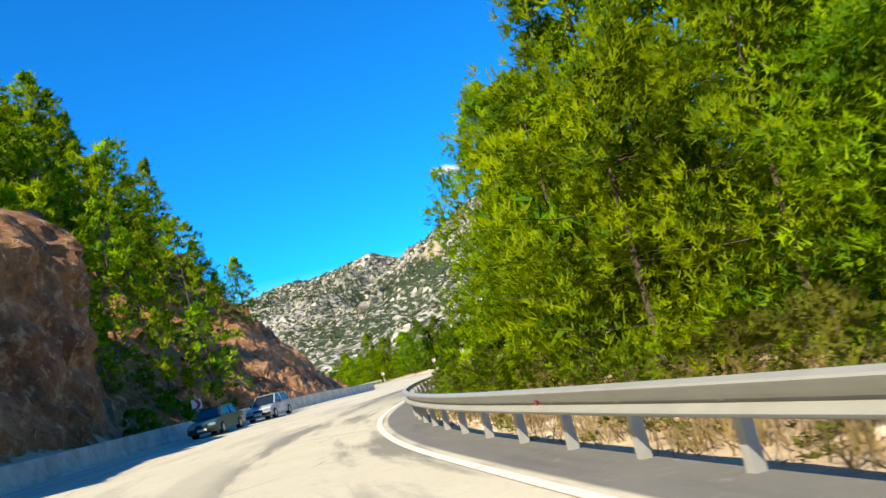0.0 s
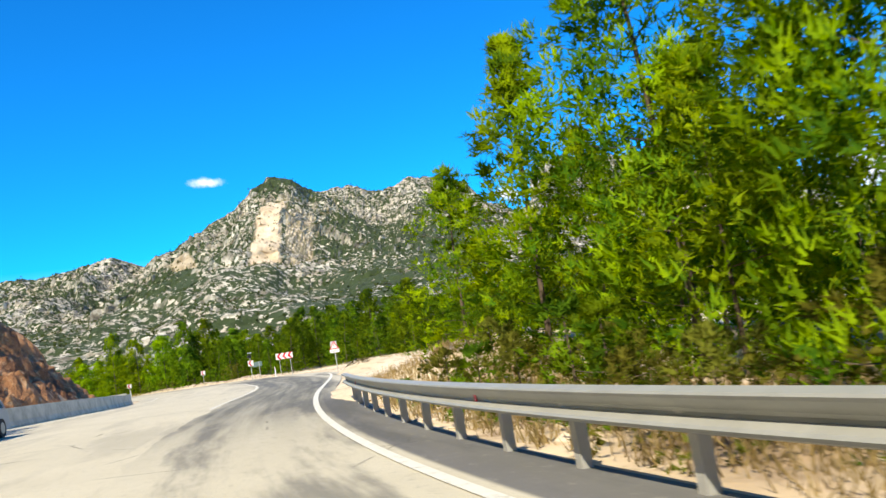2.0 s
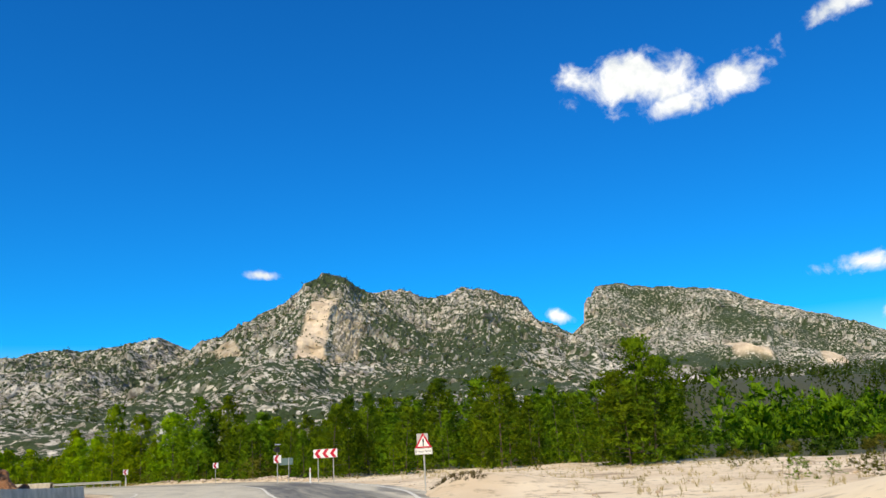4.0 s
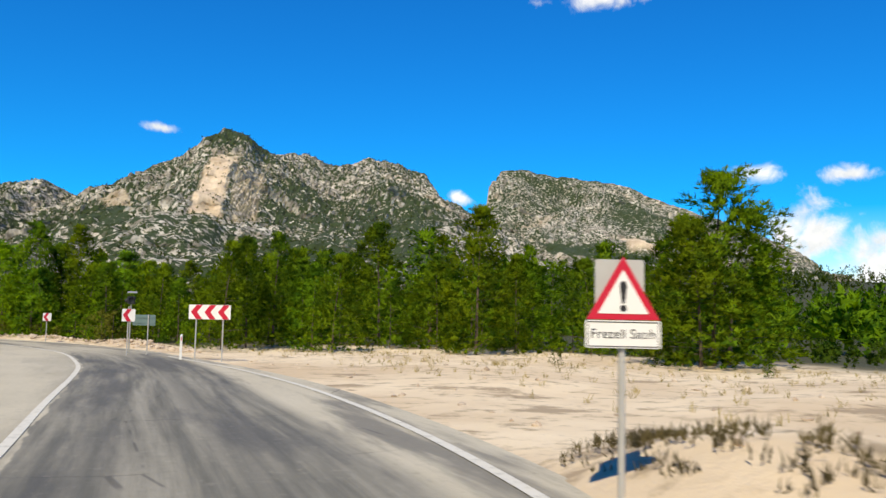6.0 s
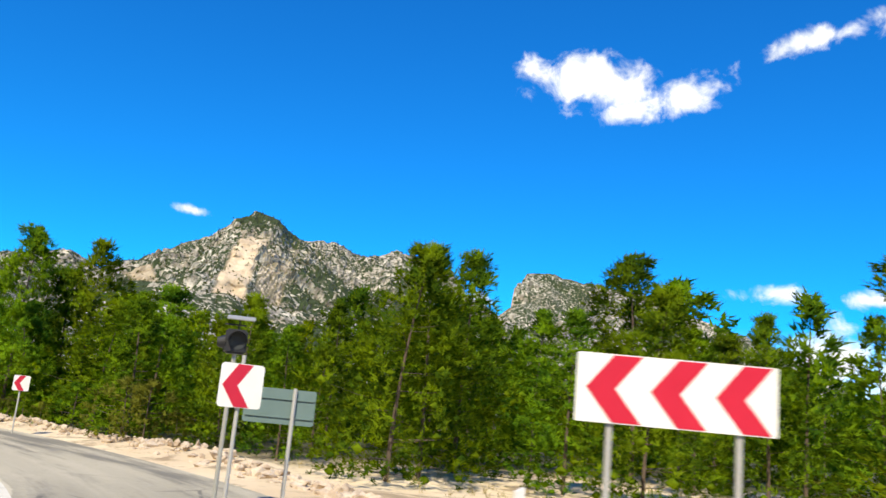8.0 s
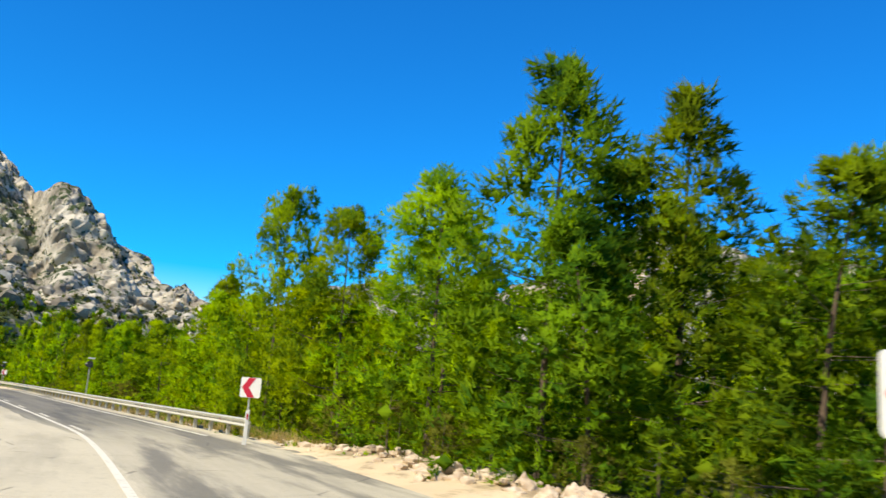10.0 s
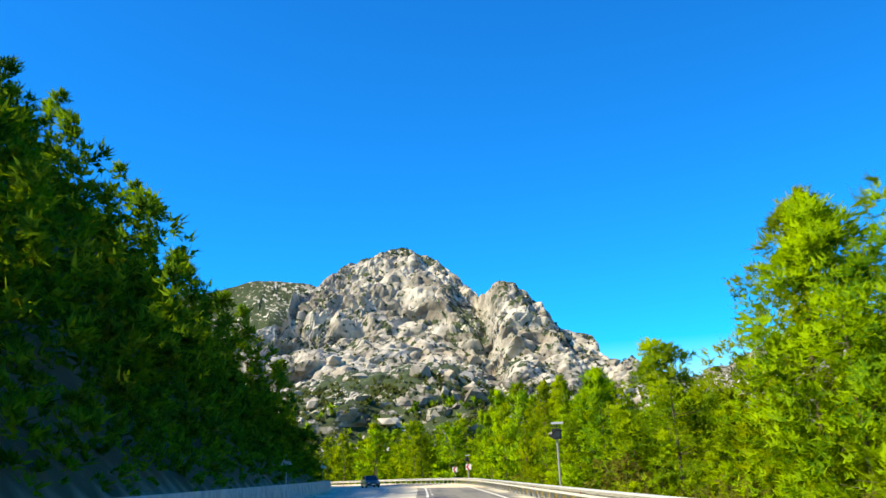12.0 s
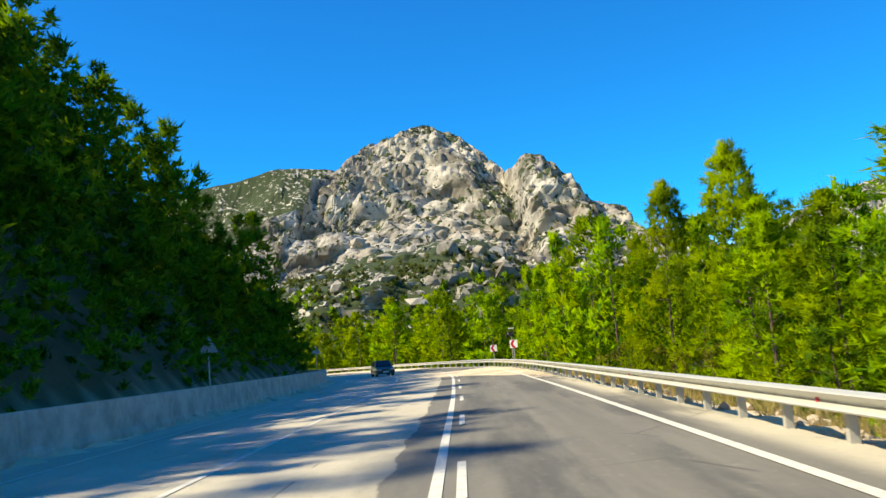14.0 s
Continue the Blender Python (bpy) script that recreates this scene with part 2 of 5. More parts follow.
def foliage(name, light, dark, hue=0.03):
    m = bpy.data.materials.new(name)
    m.use_nodes = True
    n = Nodes(m.node_tree)
    geo = n.add("ShaderNodeNewGeometry")
    chance = n.add("ShaderNodeObjectInfo").outputs["Random"]
    isle = geo.outputs["Random Per Island"]
    patch = n.noise(geo.outputs["Position"], 0.75, 4.0, 0.6)
    col = n.mix(n.ramp(n.math("ADD", n.math("MULTIPLY", isle, 0.16), n.math("MULTIPLY", patch, 0.95)), 0.4, 0.7), dark, light)
    col = n.hsv(col, n.math("ADD", 0.5 - hue / 2, n.math("MULTIPLY", chance, hue)), 1.0, n.math("ADD", 0.8, n.math("MULTIPLY", chance, 0.4)))
    a = n.add("ShaderNodeBsdfDiffuse", Color=col)
    b = n.add("ShaderNodeBsdfTranslucent", Color=n.hsv(col, 0.49, 1.05, 1.3))
    mix = n.add("ShaderNodeMixShader", Fac=0.46)
    n.tree.links.new(a.outputs[0], mix.inputs[1])
    n.tree.links.new(b.outputs[0], mix.inputs[2])
    n.tree.links.new(mix.outputs[0], n.add("ShaderNodeOutputMaterial").inputs[0])
    return m


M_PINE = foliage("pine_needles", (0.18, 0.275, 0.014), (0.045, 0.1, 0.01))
# the same pines in strong sun, the light put into the needle colour
M_PINE_SUN = foliage("sunlit_pine_needles", (0.295, 0.41, 0.013), (0.066, 0.15, 0.012))
M_FAR = foliage("far_woodland", (0.085, 0.14, 0.014), (0.03, 0.066, 0.01))
M_SCRUB = foliage("scrub_leaves", (0.2, 0.21, 0.03), (0.09, 0.1, 0.02))

# ---- small tools ----


def mesh_of(name, verts, faces, mat, smooth=False):
    me = bpy.data.meshes.new(name)
    me.from_pydata(verts, [], faces)
    me.materials.append(mat)
    if smooth:
        me.polygons.foreach_set("use_smooth", [True] * len(me.polygons))
    me.update()
    return me


def grid_mesh(name, xyz, mat, smooth=True):
    """A sheet from an array of rows by columns of places."""
    r, c = xyz.shape[:2]
    k = np.arange(r * c).reshape(r, c)
    faces = np.stack([k[:-1, :-1], k[:-1, 1:], k[1:, 1:], k[1:, :-1]], -1).reshape(-1, 4)
    return mesh_of(name, xyz.reshape(-1, 3).tolist(), faces.tolist(), mat, smooth)


def part(name, bm, mat, parent=None, label="", at=None):
    me = bpy.data.meshes.new(name)
    bm.to_mesh(me)
    bm.free()
    me.materials.append(mat)
    ob = new(name, me)
    if parent is not None:
        ob.parent = parent
    if at is not None:
        ob.matrix_basis = at
    return tagged(ob, label)


def box(bm, size, at=(0, 0, 0), bevel=0.0, turn=None):
    made = bmesh.ops.create_cube(bm, size=1.0, matrix=Matrix.Translation(at) @ (turn or Matrix()) @ Matrix.Diagonal((*size, 1)))
    if bevel:
        edges = list({e for v in made["verts"] for e in v.link_edges})
        bmesh.ops.bevel(bm, geom=edges, offset=bevel, segments=2, affect="EDGES")
    return bm


def tube(bm, a, b, r0, r1=None, sides=10):
    a, b = Vector(a), Vector(b)
    turn = (b - a).to_track_quat("Z", "Y").to_matrix().to_4x4()
    bmesh.ops.create_cone(bm, cap_ends=True, segments=sides, radius1=r0, radius2=r0 if r1 is None else r1, depth=(b - a).length,
                          matrix=Matrix.Translation((a + b) / 2) @ turn)
    return bm


def fractal(x, y, size, octaves=5, seed=0.0):
    """Smooth noise, about -1 to 1, at arrays of places."""
    return np.array([noise.fractal((a / size, b / size, seed), 0.9, 2.0, octaves) for a, b in zip(np.ravel(x), np.ravel(y))]).reshape(np.shape(x))


# ---- the road's line: its right edge line, then offsets across it ----
EDGE = [(40.0, 20.0), (27.5, 38.5), (16.6, 56.0), (10.9, 66.8), (7.4, 74.5), (4.6, 82.5), (2.6, 91.0), (1.1, 101.0), (0.2, 112.0), (-0.2, 124.0),
        (-0.6, 134.5), (-1.3, 144.0), (-3.0, 153.5), (-5.4, 162.0), (-8.4, 170.0), (-11.8, 178.5), (-16.0, 186.4), (-21.1, 194.3), (-27.9, 202.4),
        (-35.6, 210.4), (-43.4, 217.1), (-54.3, 226.3), (-65.0, 235.5), (-86.2, 253.7), (-106.0, 270.0), (-122.0, 280.5), (-142.0, 288.0),
        (-165.0, 291.0), (-190.0, 288.0), (-230.0, 276.0)]


def spline(points, step):
    p = np.array(points, float)
    p = np.vstack([2 * p[0] - p[1], p, 2 * p[-1] - p[-2]])
    out = []
    for a, b, c, d in zip(p[:-3], p[1:-2], p[2:-1], p[3:]):
        t = np.linspace(0, 1, 24, endpoint=False)[:, None]
        out.append(0.5 * (2 * b + (c - a) * t + (2 * a - 5 * b + 4 * c - d) * t**2 + (3 * b - 3 * c + d - a) * t**3))
    q = np.vstack([*out, p[-2:-1]])
    far = np.r_[0, np.cumsum(np.linalg.norm(np.diff(q, axis=0), axis=1))]
    s = np.arange(0, far[-1], step)
    return np.stack([np.interp(s, far, q[:, 0]), np.interp(s, far, q[:, 1])], -1)


LINE = spline(EDGE, 1.0)
for _ in range(3):
    LINE[1:-1] = (LINE[:-2] + 2 * LINE[1:-1] + LINE[2:]) / 4
ALONG = np.gradient(LINE, axis=0)
ALONG /= np.linalg.norm(ALONG, axis=1)[:, None]
RIGHT = np.stack([ALONG[:, 1], -ALONG[:, 0]], -1)
LENGTH = len(LINE) - 1.0


def near_road(x, y):
    """How far along the road places lie, and how far to the right of its edge line."""
    x, y = np.asarray(x, float), np.asarray(y, float)
    s, d = np.zeros(x.size), np.zeros(x.size)
    xy = np.stack([x.ravel(), y.ravel()], -1)
    for k in range(0, len(xy), 4000):
        off = xy[k:k + 4000, None] - LINE[None]
        best = (off**2).sum(-1).argmin(1)
        o = off[np.arange(len(best)), best]
        side = (o * RIGHT[best]).sum(-1)
        s[k:k + 4000], d[k:k + 4000] = best + (o * ALONG[best]).sum(-1), np.sign(side) * np.linalg.norm(o, axis=1)
    return s.reshape(x.shape), d.reshape(x.shape)


def s_at(x, y):
    return float(near_road(np.array([x]), np.array([y]))[0][0])


def step(v, a, b):
    t = np.clip((np.asarray(v, float) - a) / (b - a), 0, 1)
    return t * t * (3 - 2 * t)


def lane(s):
    """The width of the near lane, wider in the bend."""
    return 3.65 + 2.2 * np.exp(-((np.asarray(s, float) - 141) / 19) ** 2) + 0.4 * np.exp(-((np.asarray(s, float) - 202) / 16) ** 2)


def bank(s):
    return 0.05 * (1 - step(s, 88, 150)) - 0.012 * step(s, 150, 175)


S_RAIL1, S_WALL1 = s_at(1.5, 106.0), s_at(0.5, 158.0)
S_SPUR = 86.0
S_OPEN, S_RAIL, S_WALL2 = s_at(0, 120.0), s_at(-35.0, 210.0), s_at(-30.0, 201.0)


def wall_off(s):
    """How far left of the edge line the concrete wall's foot stands."""
    return 13.2 - 0.1 * step(s, 120, 200) + lane(s) - 3.65


def road_z(s, d):
    return -bank(s) * np.clip(d, -14, 2.0)


def place(s, d, z=0.0):
    k = np.clip(np.asarray(s, float), 0, LENGTH - 1e-6)
    i = k.astype(int)
    f = (k - i)[..., None]
    p, r = LINE[i] * (1 - f) + LINE[i + 1] * f, RIGHT[i] * (1 - f) + RIGHT[i + 1] * f
    xy = p + r * np.asarray(d, float)[..., None]
    return np.concatenate([xy, (road_z(s, d) + z)[..., None]], -1)


def spot(s, d, z=0.0):
    return Vector(place(np.array([float(s)]), np.array([float(d)]), z)[0])


def heading_at(s):
    i = int(np.clip(s, 0, LENGTH))
    return math.degrees(math.atan2(-ALONG[i][0], ALONG[i][1]))


def terrain(x, y):
    """The height of the ground."""
    s, d = near_road(x, y)
    z = road_z(s, d) - 0.06 - 0.1 * step(np.abs(d + 6), 9, 12)
    rough = fractal(x, y, 9.0, 5)
    wide = fractal(x, y, 60.0, 4, 3.0)
    right = np.clip(d - 1.2, 0, None)
    # right: a flat sandy verge, then woods; past the bend it falls away behind the rail
    fall = step(s, S_RAIL - 6, S_RAIL + 14)
    z = z + step(right, 1, 6) * (0.25 * rough + 0.15) * (1 - fall) - fall * np.minimum(0.45 * np.clip(right - 0.8, 0, None), 5 - 3 * step(s, S_RAIL + 40, S_RAIL + 80) + 0.02 * right)
    z = z + 0.75 * np.exp(-((x - 1.8)**2 + (y - 139.3)**2) / 9.0) * step(d, 0.7, 1.5)
    z = z + 1.5 * np.exp(-((x - 7.5)**2 / 14.0 + (y - 112.0)**2 / 60.0))
    berm = np.exp(-((d - 2.7 - 0.3 * rough)**2) / 0.5) * step(s, S_RAIL - 42, S_RAIL - 30) * (1 - fall)
    z = z + berm * (0.3 + 0.2 * rough)
    z = z + 0.9 * step(right, 14, 60) * wide
    # left: cut slopes rise behind the wall
    back = np.clip(-d - wall_off(s) - 0.6, 0, None)
    spur = step(s, S_SPUR - 26, S_SPUR - 22) * (1 - step(s, S_SPUR - 0.5, S_SPUR + 0.5))
    hollow = 4.5 * step(s, S_SPUR - 1, S_SPUR + 1) * (1 - step(s, S_SPUR + 16, S_SPUR + 30))
    one = (1 - step(s, S_WALL1 - 24, S_WALL1 + 3)) * np.minimum(np.maximum(1.2 * np.clip(back - hollow, 0, None), spur * np.minimum(14.0 * np.clip(back - 3.4, 0, None), 12.5 + 0.4 * back)), 62)
    two = step(s, S_WALL2 + 8, S_WALL2 + 34) * np.minimum(1.08 * back, 80)
    cut = (one + two) * (1 + 0.16 * fractal(x, y, 14.0, 5, 8.0)) + step(back, 0, 8) * 2.4 * rough * ((one + two) > 0.5) * (1 - 0.5 * step(s, S_WALL2, S_WALL2 + 10))
    z = z + cut * (1 - step(back, 160, 420))
    # far right: a wooded rise before the mountains
    hill = 75 * np.exp(-((x - 380)**2) / 330**2 - ((y - 900)**2) / 260**2) + 30 * np.exp(-((x - 160)**2) / 200**2 - ((y - 620)**2) / 160**2)
    return z + hill + 6 * step(np.hypot(x, y - 150), 150, 500) * wide


# ---- ground and road ----
def axis(lo, hi, fine, out):
    mid = np.arange(lo, hi, fine)
    grow = np.cumsum(fine * 1.28 ** np.arange(1, 40))
    grow = grow[grow < out]
    return np.r_[(lo - grow)[::-1], mid, hi - fine + grow]


gx, gy = np.meshgrid(axis(-150, 50, 1.3, 4700), axis(25, 310, 1.3, 4700))
gz = terrain(gx, gy)
gs, gd = near_road(gx, gy)
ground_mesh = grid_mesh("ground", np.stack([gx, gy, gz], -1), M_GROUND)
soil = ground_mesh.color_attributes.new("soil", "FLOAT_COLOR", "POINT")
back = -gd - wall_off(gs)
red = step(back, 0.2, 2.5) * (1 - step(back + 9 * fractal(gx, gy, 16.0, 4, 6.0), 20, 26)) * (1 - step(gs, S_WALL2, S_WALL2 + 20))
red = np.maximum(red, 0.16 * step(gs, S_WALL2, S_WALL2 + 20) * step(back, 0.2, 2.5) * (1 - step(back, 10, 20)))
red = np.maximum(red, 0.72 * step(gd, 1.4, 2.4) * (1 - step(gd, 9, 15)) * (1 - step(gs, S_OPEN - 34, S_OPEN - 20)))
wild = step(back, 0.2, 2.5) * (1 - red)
# where the dark tone of wooded soil, with shade in its colour, goes
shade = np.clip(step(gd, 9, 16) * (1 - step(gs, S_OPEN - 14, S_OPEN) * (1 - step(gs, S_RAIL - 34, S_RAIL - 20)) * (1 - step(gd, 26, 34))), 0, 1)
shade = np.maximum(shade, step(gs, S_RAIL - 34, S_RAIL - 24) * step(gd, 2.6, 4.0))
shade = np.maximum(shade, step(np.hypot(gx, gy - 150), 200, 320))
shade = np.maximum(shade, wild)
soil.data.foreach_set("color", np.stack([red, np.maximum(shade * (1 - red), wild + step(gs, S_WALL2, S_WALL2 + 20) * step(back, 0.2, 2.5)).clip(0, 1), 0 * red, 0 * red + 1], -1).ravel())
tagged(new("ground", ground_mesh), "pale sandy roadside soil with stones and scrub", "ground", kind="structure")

rs = np.arange(0, LENGTH, 1.0)
offs = np.array([-1, -0.75, -0.5, -0.35, -0.2, -0.1, 0.0, 0.5, 1.0])
cols = [np.where(o < 0, o * wall_off(rs), o * (1.3 - 0.6 * step(rs, S_OPEN - 12, S_OPEN - 6) * (1 - step(rs, S_RAIL - 8, S_RAIL)))) for o in offs]
road_xyz = np.stack([place(rs, c) for c in cols], 1)
road_mesh = grid_mesh("road", road_xyz[:, ::-1], M_ASPHALT)
uv = road_mesh.uv_layers.new(name="road")
flat = np.stack([np.stack([rs, (c + lane(rs)) + 0.0], -1) for c in cols], 1)[:, ::-1].reshape(-1, 2)
loops = np.zeros(len(road_mesh.loops), int)
road_mesh.loops.foreach_get("vertex_index", loops)
uv.data.foreach_set("uv", flat[loops].ravel())
road = tagged(new("road", road_mesh), "dusty grey asphalt road with darker resurfaced lane", "road", kind="structure")


def strip(name, s0, s1, d0, width, label=""):
    s = np.linspace(s0, s1, max(2, int((s1 - s0) / 1.0) + 1))
    d = d0(s) if callable(d0) else np.full(len(s), d0)
    top = grid_mesh(name, np.stack([place(s, d + width / 2, 0.012), place(s, d - width / 2, 0.012)], 1), M_LINE)
    ob = new(name, top)
    ob.parent = road
    return tagged(ob, label)


strip("edge_line", 2, s_at(-9.5, 173.0), 0.0, 0.17, "white painted edge line")
strip("edge_line", S_RAIL + 4, LENGTH - 4, 0.1, 0.17, "white painted edge line")
strip("centre_line", S_OPEN - 10, LENGTH - 4, lambda s: -lane(s) - 0.05, 0.15, "white solid centre line")
for k in range(26):
    s0 = S_RAIL + 4.2 + 9.0 * k
    if s0 + 3 < LENGTH - 3:
        strip("centre_dash", s0, s0 + 3.0, lambda s: -lane(s) + 0.24, 0.12)
strip("lane_line", S_RAIL - 6, LENGTH - 4, lambda s: -lane(s) - 3.75, 0.13, "worn white lane line")
strip("far_edge_line", 2, LENGTH - 4, lambda s: -wall_off(s) + 1.6, 0.13)


# ---- the red rock of the cut, behind the wall ----
def red_rock(n, at):
    big = n.noise(at, 0.22, 6.0, 0.65)
    mid = n.noise(at, 1.4, 7.0, 0.72)
    col = n.mix(n.ramp(big, 0.36, 0.62), (0.2, 0.078, 0.03), (0.45, 0.21, 0.09))
    col = n.mix(n.ramp(mid, 0.5, 0.68), col, (0.62, 0.4, 0.22))
    col = n.mix(n.math("MULTIPLY", n.ramp(mid, 0.46, 0.34), 0.7), col, (0.1, 0.06, 0.035))
    return col, n.math("ADD", mid, n.noise(at, 7.0, 5.0, 0.7))


M_REDROCK = material("red_rock", red_rock, 0.95, 1.0, 0.25)
cs, cb = np.meshgrid(np.arange(56, S_WALL1 + 4, 0.42), np.r_[np.arange(0.7, 4.0, 0.16), np.arange(4.0, 16, 0.42), np.arange(16, 27, 0.9)])
cut_at = place(cs, -cb - wall_off(cs))
cx, cy = cut_at[..., 0], cut_at[..., 1]
cz = terrain(cx, cy)
chip = np.zeros(cx.shape)
for size, weight in ((3.4, 0.55), (1.3, 0.3), (0.6, 0.15)):
    cell = np.array([noise.voronoi((p, q, r))[0][:2] for p, q, r in zip((cx / size).ravel(), (cy / size).ravel(), (cz / size).ravel())])
    chip += weight * (cell[:, 1] - cell[:, 0]).clip(0, 0.7).reshape(cx.shape)
rim = step(cb, 0.7, 2.2) * (1 - step(cb, 22, 26.5))
cz = cz - 0.25 + rim * (0.25 + 2.2 * chip)
face_out = RIGHT[np.clip(cs, 0, LENGTH).astype(int)] * (0.9 * (chip - 0.2) * rim)[..., None]
cut_mesh = grid_mesh("cut_slope", np.stack([cx + face_out[..., 0], cy + face_out[..., 1], cz], -1), M_REDROCK, False)
tagged(new("cut_slope", cut_mesh), "rough red-brown rock of the road cut", "rock face", kind="structure")


def cliff(s0, s1, high):
    """A sheer rough face close behind the wall, turning in at its far end."""
    u = np.arange(0, s1 - s0 + 9.0, 0.3)
    z = np.arange(-0.4, high, 0.3)
    U, Z = np.meshgrid(u, z)
    end = np.clip(U - (s1 - s0), 0, None)
    along_s, inward = s0 + np.minimum(U, s1 - s0) + 0.9 * (1 - np.exp(-end)), 1.5 + 0.055 * Z + end
    p = place(along_s, -inward - wall_off(along_s))
    bulk = fractal(U, Z * 0.8, 4.5, 5, 12.0)
    chips = np.zeros(U.shape)
    for size, weight in ((3.0, 0.6), (1.1, 0.28), (0.5, 0.12)):
        cell = np.array([noise.voronoi((a / size, b / size, 2.0))[0][:2] for a, b in zip(U.ravel(), (Z * 0.7).ravel())])
        chips += weight * (cell[:, 1] - cell[:, 0]).clip(0, 0.7).reshape(U.shape)
    proud = (0.95 * bulk + 2.6 * (chips - 0.25)) * step(Z, 0.2, 2.0)
    k = np.clip(along_s, 0, LENGTH).astype(int)
    turn = step(end, 0.0, 1.5)[..., None]
    out = RIGHT[k] * (1 - turn) + ALONG[k] * turn
    xy = p[..., :2] + out * np.minimum(proud, 0.95)[..., None]
    lip = 1.0 * fractal(U, 0 * U, 5.0, 4, 7.0) * step(Z, high - 5, high)
    back_off = 1.6 * step(Z, high - 1.8, high)
    xy = xy - out * back_off[..., None]
    me = grid_mesh("cliff", np.stack([xy[..., 0], xy[..., 1], p[..., 2] + Z + lip], -1)[:, ::-1], M_REDROCK, False)
    return tagged(new("cliff", me), "sheer red-brown rock face with pale broken edges", "rock face", kind="structure")


cliff(62.0, S_SPUR + 0.6, 13.6)


# ---- walls and rails ----
def sweep(name, s0, s1, profile, mat, parent, off, gap=1.0, closed=True):
    """A section, of places right and up, drawn along the road."""
    s = np.linspace(s0, s1, max(2, int((s1 - s0) / gap) + 1))
    prof = list(profile) + ([profile[0]] if closed else [])
    rows = np.stack([place(s, off(s) + a, b) for a, b in prof], 1)
    ob = new(name, grid_mesh(name, rows, mat, False))
    ob.parent = parent
    return ob


def wall(s0, s1, high, label):
    thing = tagged(new("concrete_barrier"), label, "barrier")
    profile = [(0.0, -0.1), (0.0, 0.12), (-0.06, 0.3), (-0.12, high - 0.03), (-0.14, high), (-0.32, high), (-0.36, high - 0.05), (-0.46, 0.25), (-0.5, -0.1)]
    s = s0
    while s < s1 - 1:
        e = min(s + 8.0, s1)
        sweep("segment", s + 0.012, e - 0.012, profile[::-1], M_CONCRETE, thing, lambda q: -wall_off(q))
        s = e
    return thing


wall(2, S_WALL1, 0.88, "long grey concrete barrier along the road's far edge")
wall(S_WALL2 - 4, LENGTH - 4, 1.15, "long pale concrete barrier at the foot of the wooded slope")

BEAM = [(0.0, 0.43), (-0.04, 0.44), (-0.13, 0.465), (-0.145, 0.49), (-0.13, 0.515), (-0.03, 0.555), (-0.02, 0.58), (-0.03, 0.605), (-0.135, 0.685), (-0.15, 0.71), (-0.14, 0.73),
        (-0.04, 0.748), (0.0, 0.755), (0.004, 0.745), (-0.035, 0.738), (-0.125, 0.72), (-0.13, 0.705), (-0.02, 0.61), (-0.01, 0.58), (-0.02, 0.55),
        (-0.12, 0.505), (-0.12, 0.475), (-0.035, 0.45), (0.004, 0.44)]


def guardrail(s0, s1, off, label, mat, tall=1.07):
    thing = tagged(new("guardrail"), label, "guardrail")
    sweep("rail", s0, s1, [(a, tall * b) for a, b in BEAM], mat, thing, lambda q: 0 * q + off)
    bm = bmesh.new()
    for flange in (-0.055, 0.055):
        box(bm, (0.12, 0.007, 0.86), (0, flange, 0.27))
    box(bm, (0.007, 0.11, 0.86), (-0.055, 0, 0.27))
    box(bm, (0.09, 0.1, 0.2), (-0.1, 0, 0.585))
    first = None
    s = s0 + 0.5
    while s < s1:
        p = spot(s, off + 0.12)
        at = pose(p.x, p.y, p.z, 0, 0, heading_at(s)) @ Matrix.Diagonal((1, 1, tall / 1.07, 1))
        if first is None:
            first = part("post", bm, M_POST, thing, "", at)
        else:
            ob = new("post", first.data)
            ob.parent, ob.matrix_basis = thing, at
        s += 2.0
    bm = bmesh.new()
    box(bm, (0.012, 0.09, 0.11), (0, 0, 0), 0.003)
    first, s = None, s0 + 3.0
    while s < s1:
        p = spot(s, off - 0.045, 0.585 * tall)
        at = pose(p.x, p.y, p.z, 0, 0, heading_at(s))
        if first is None:
            first = part("reflector", bm, M_RED, thing, "small red reflector", at)
        else:
            ob = tagged(new("reflector", first.data), "small red reflector")
            ob.parent, ob.matrix_basis = thing, at
        s += 12.0
    return thing


guardrail(4, S_RAIL1, 1.05, "galvanised steel guardrail with two wave ridges on short posts", M_STEEL)
guardrail(S_RAIL + 3.0, LENGTH - 6, 1.15, "pale galvanised guardrail above the wooded drop", M_STEEL_SUN, 0.86)


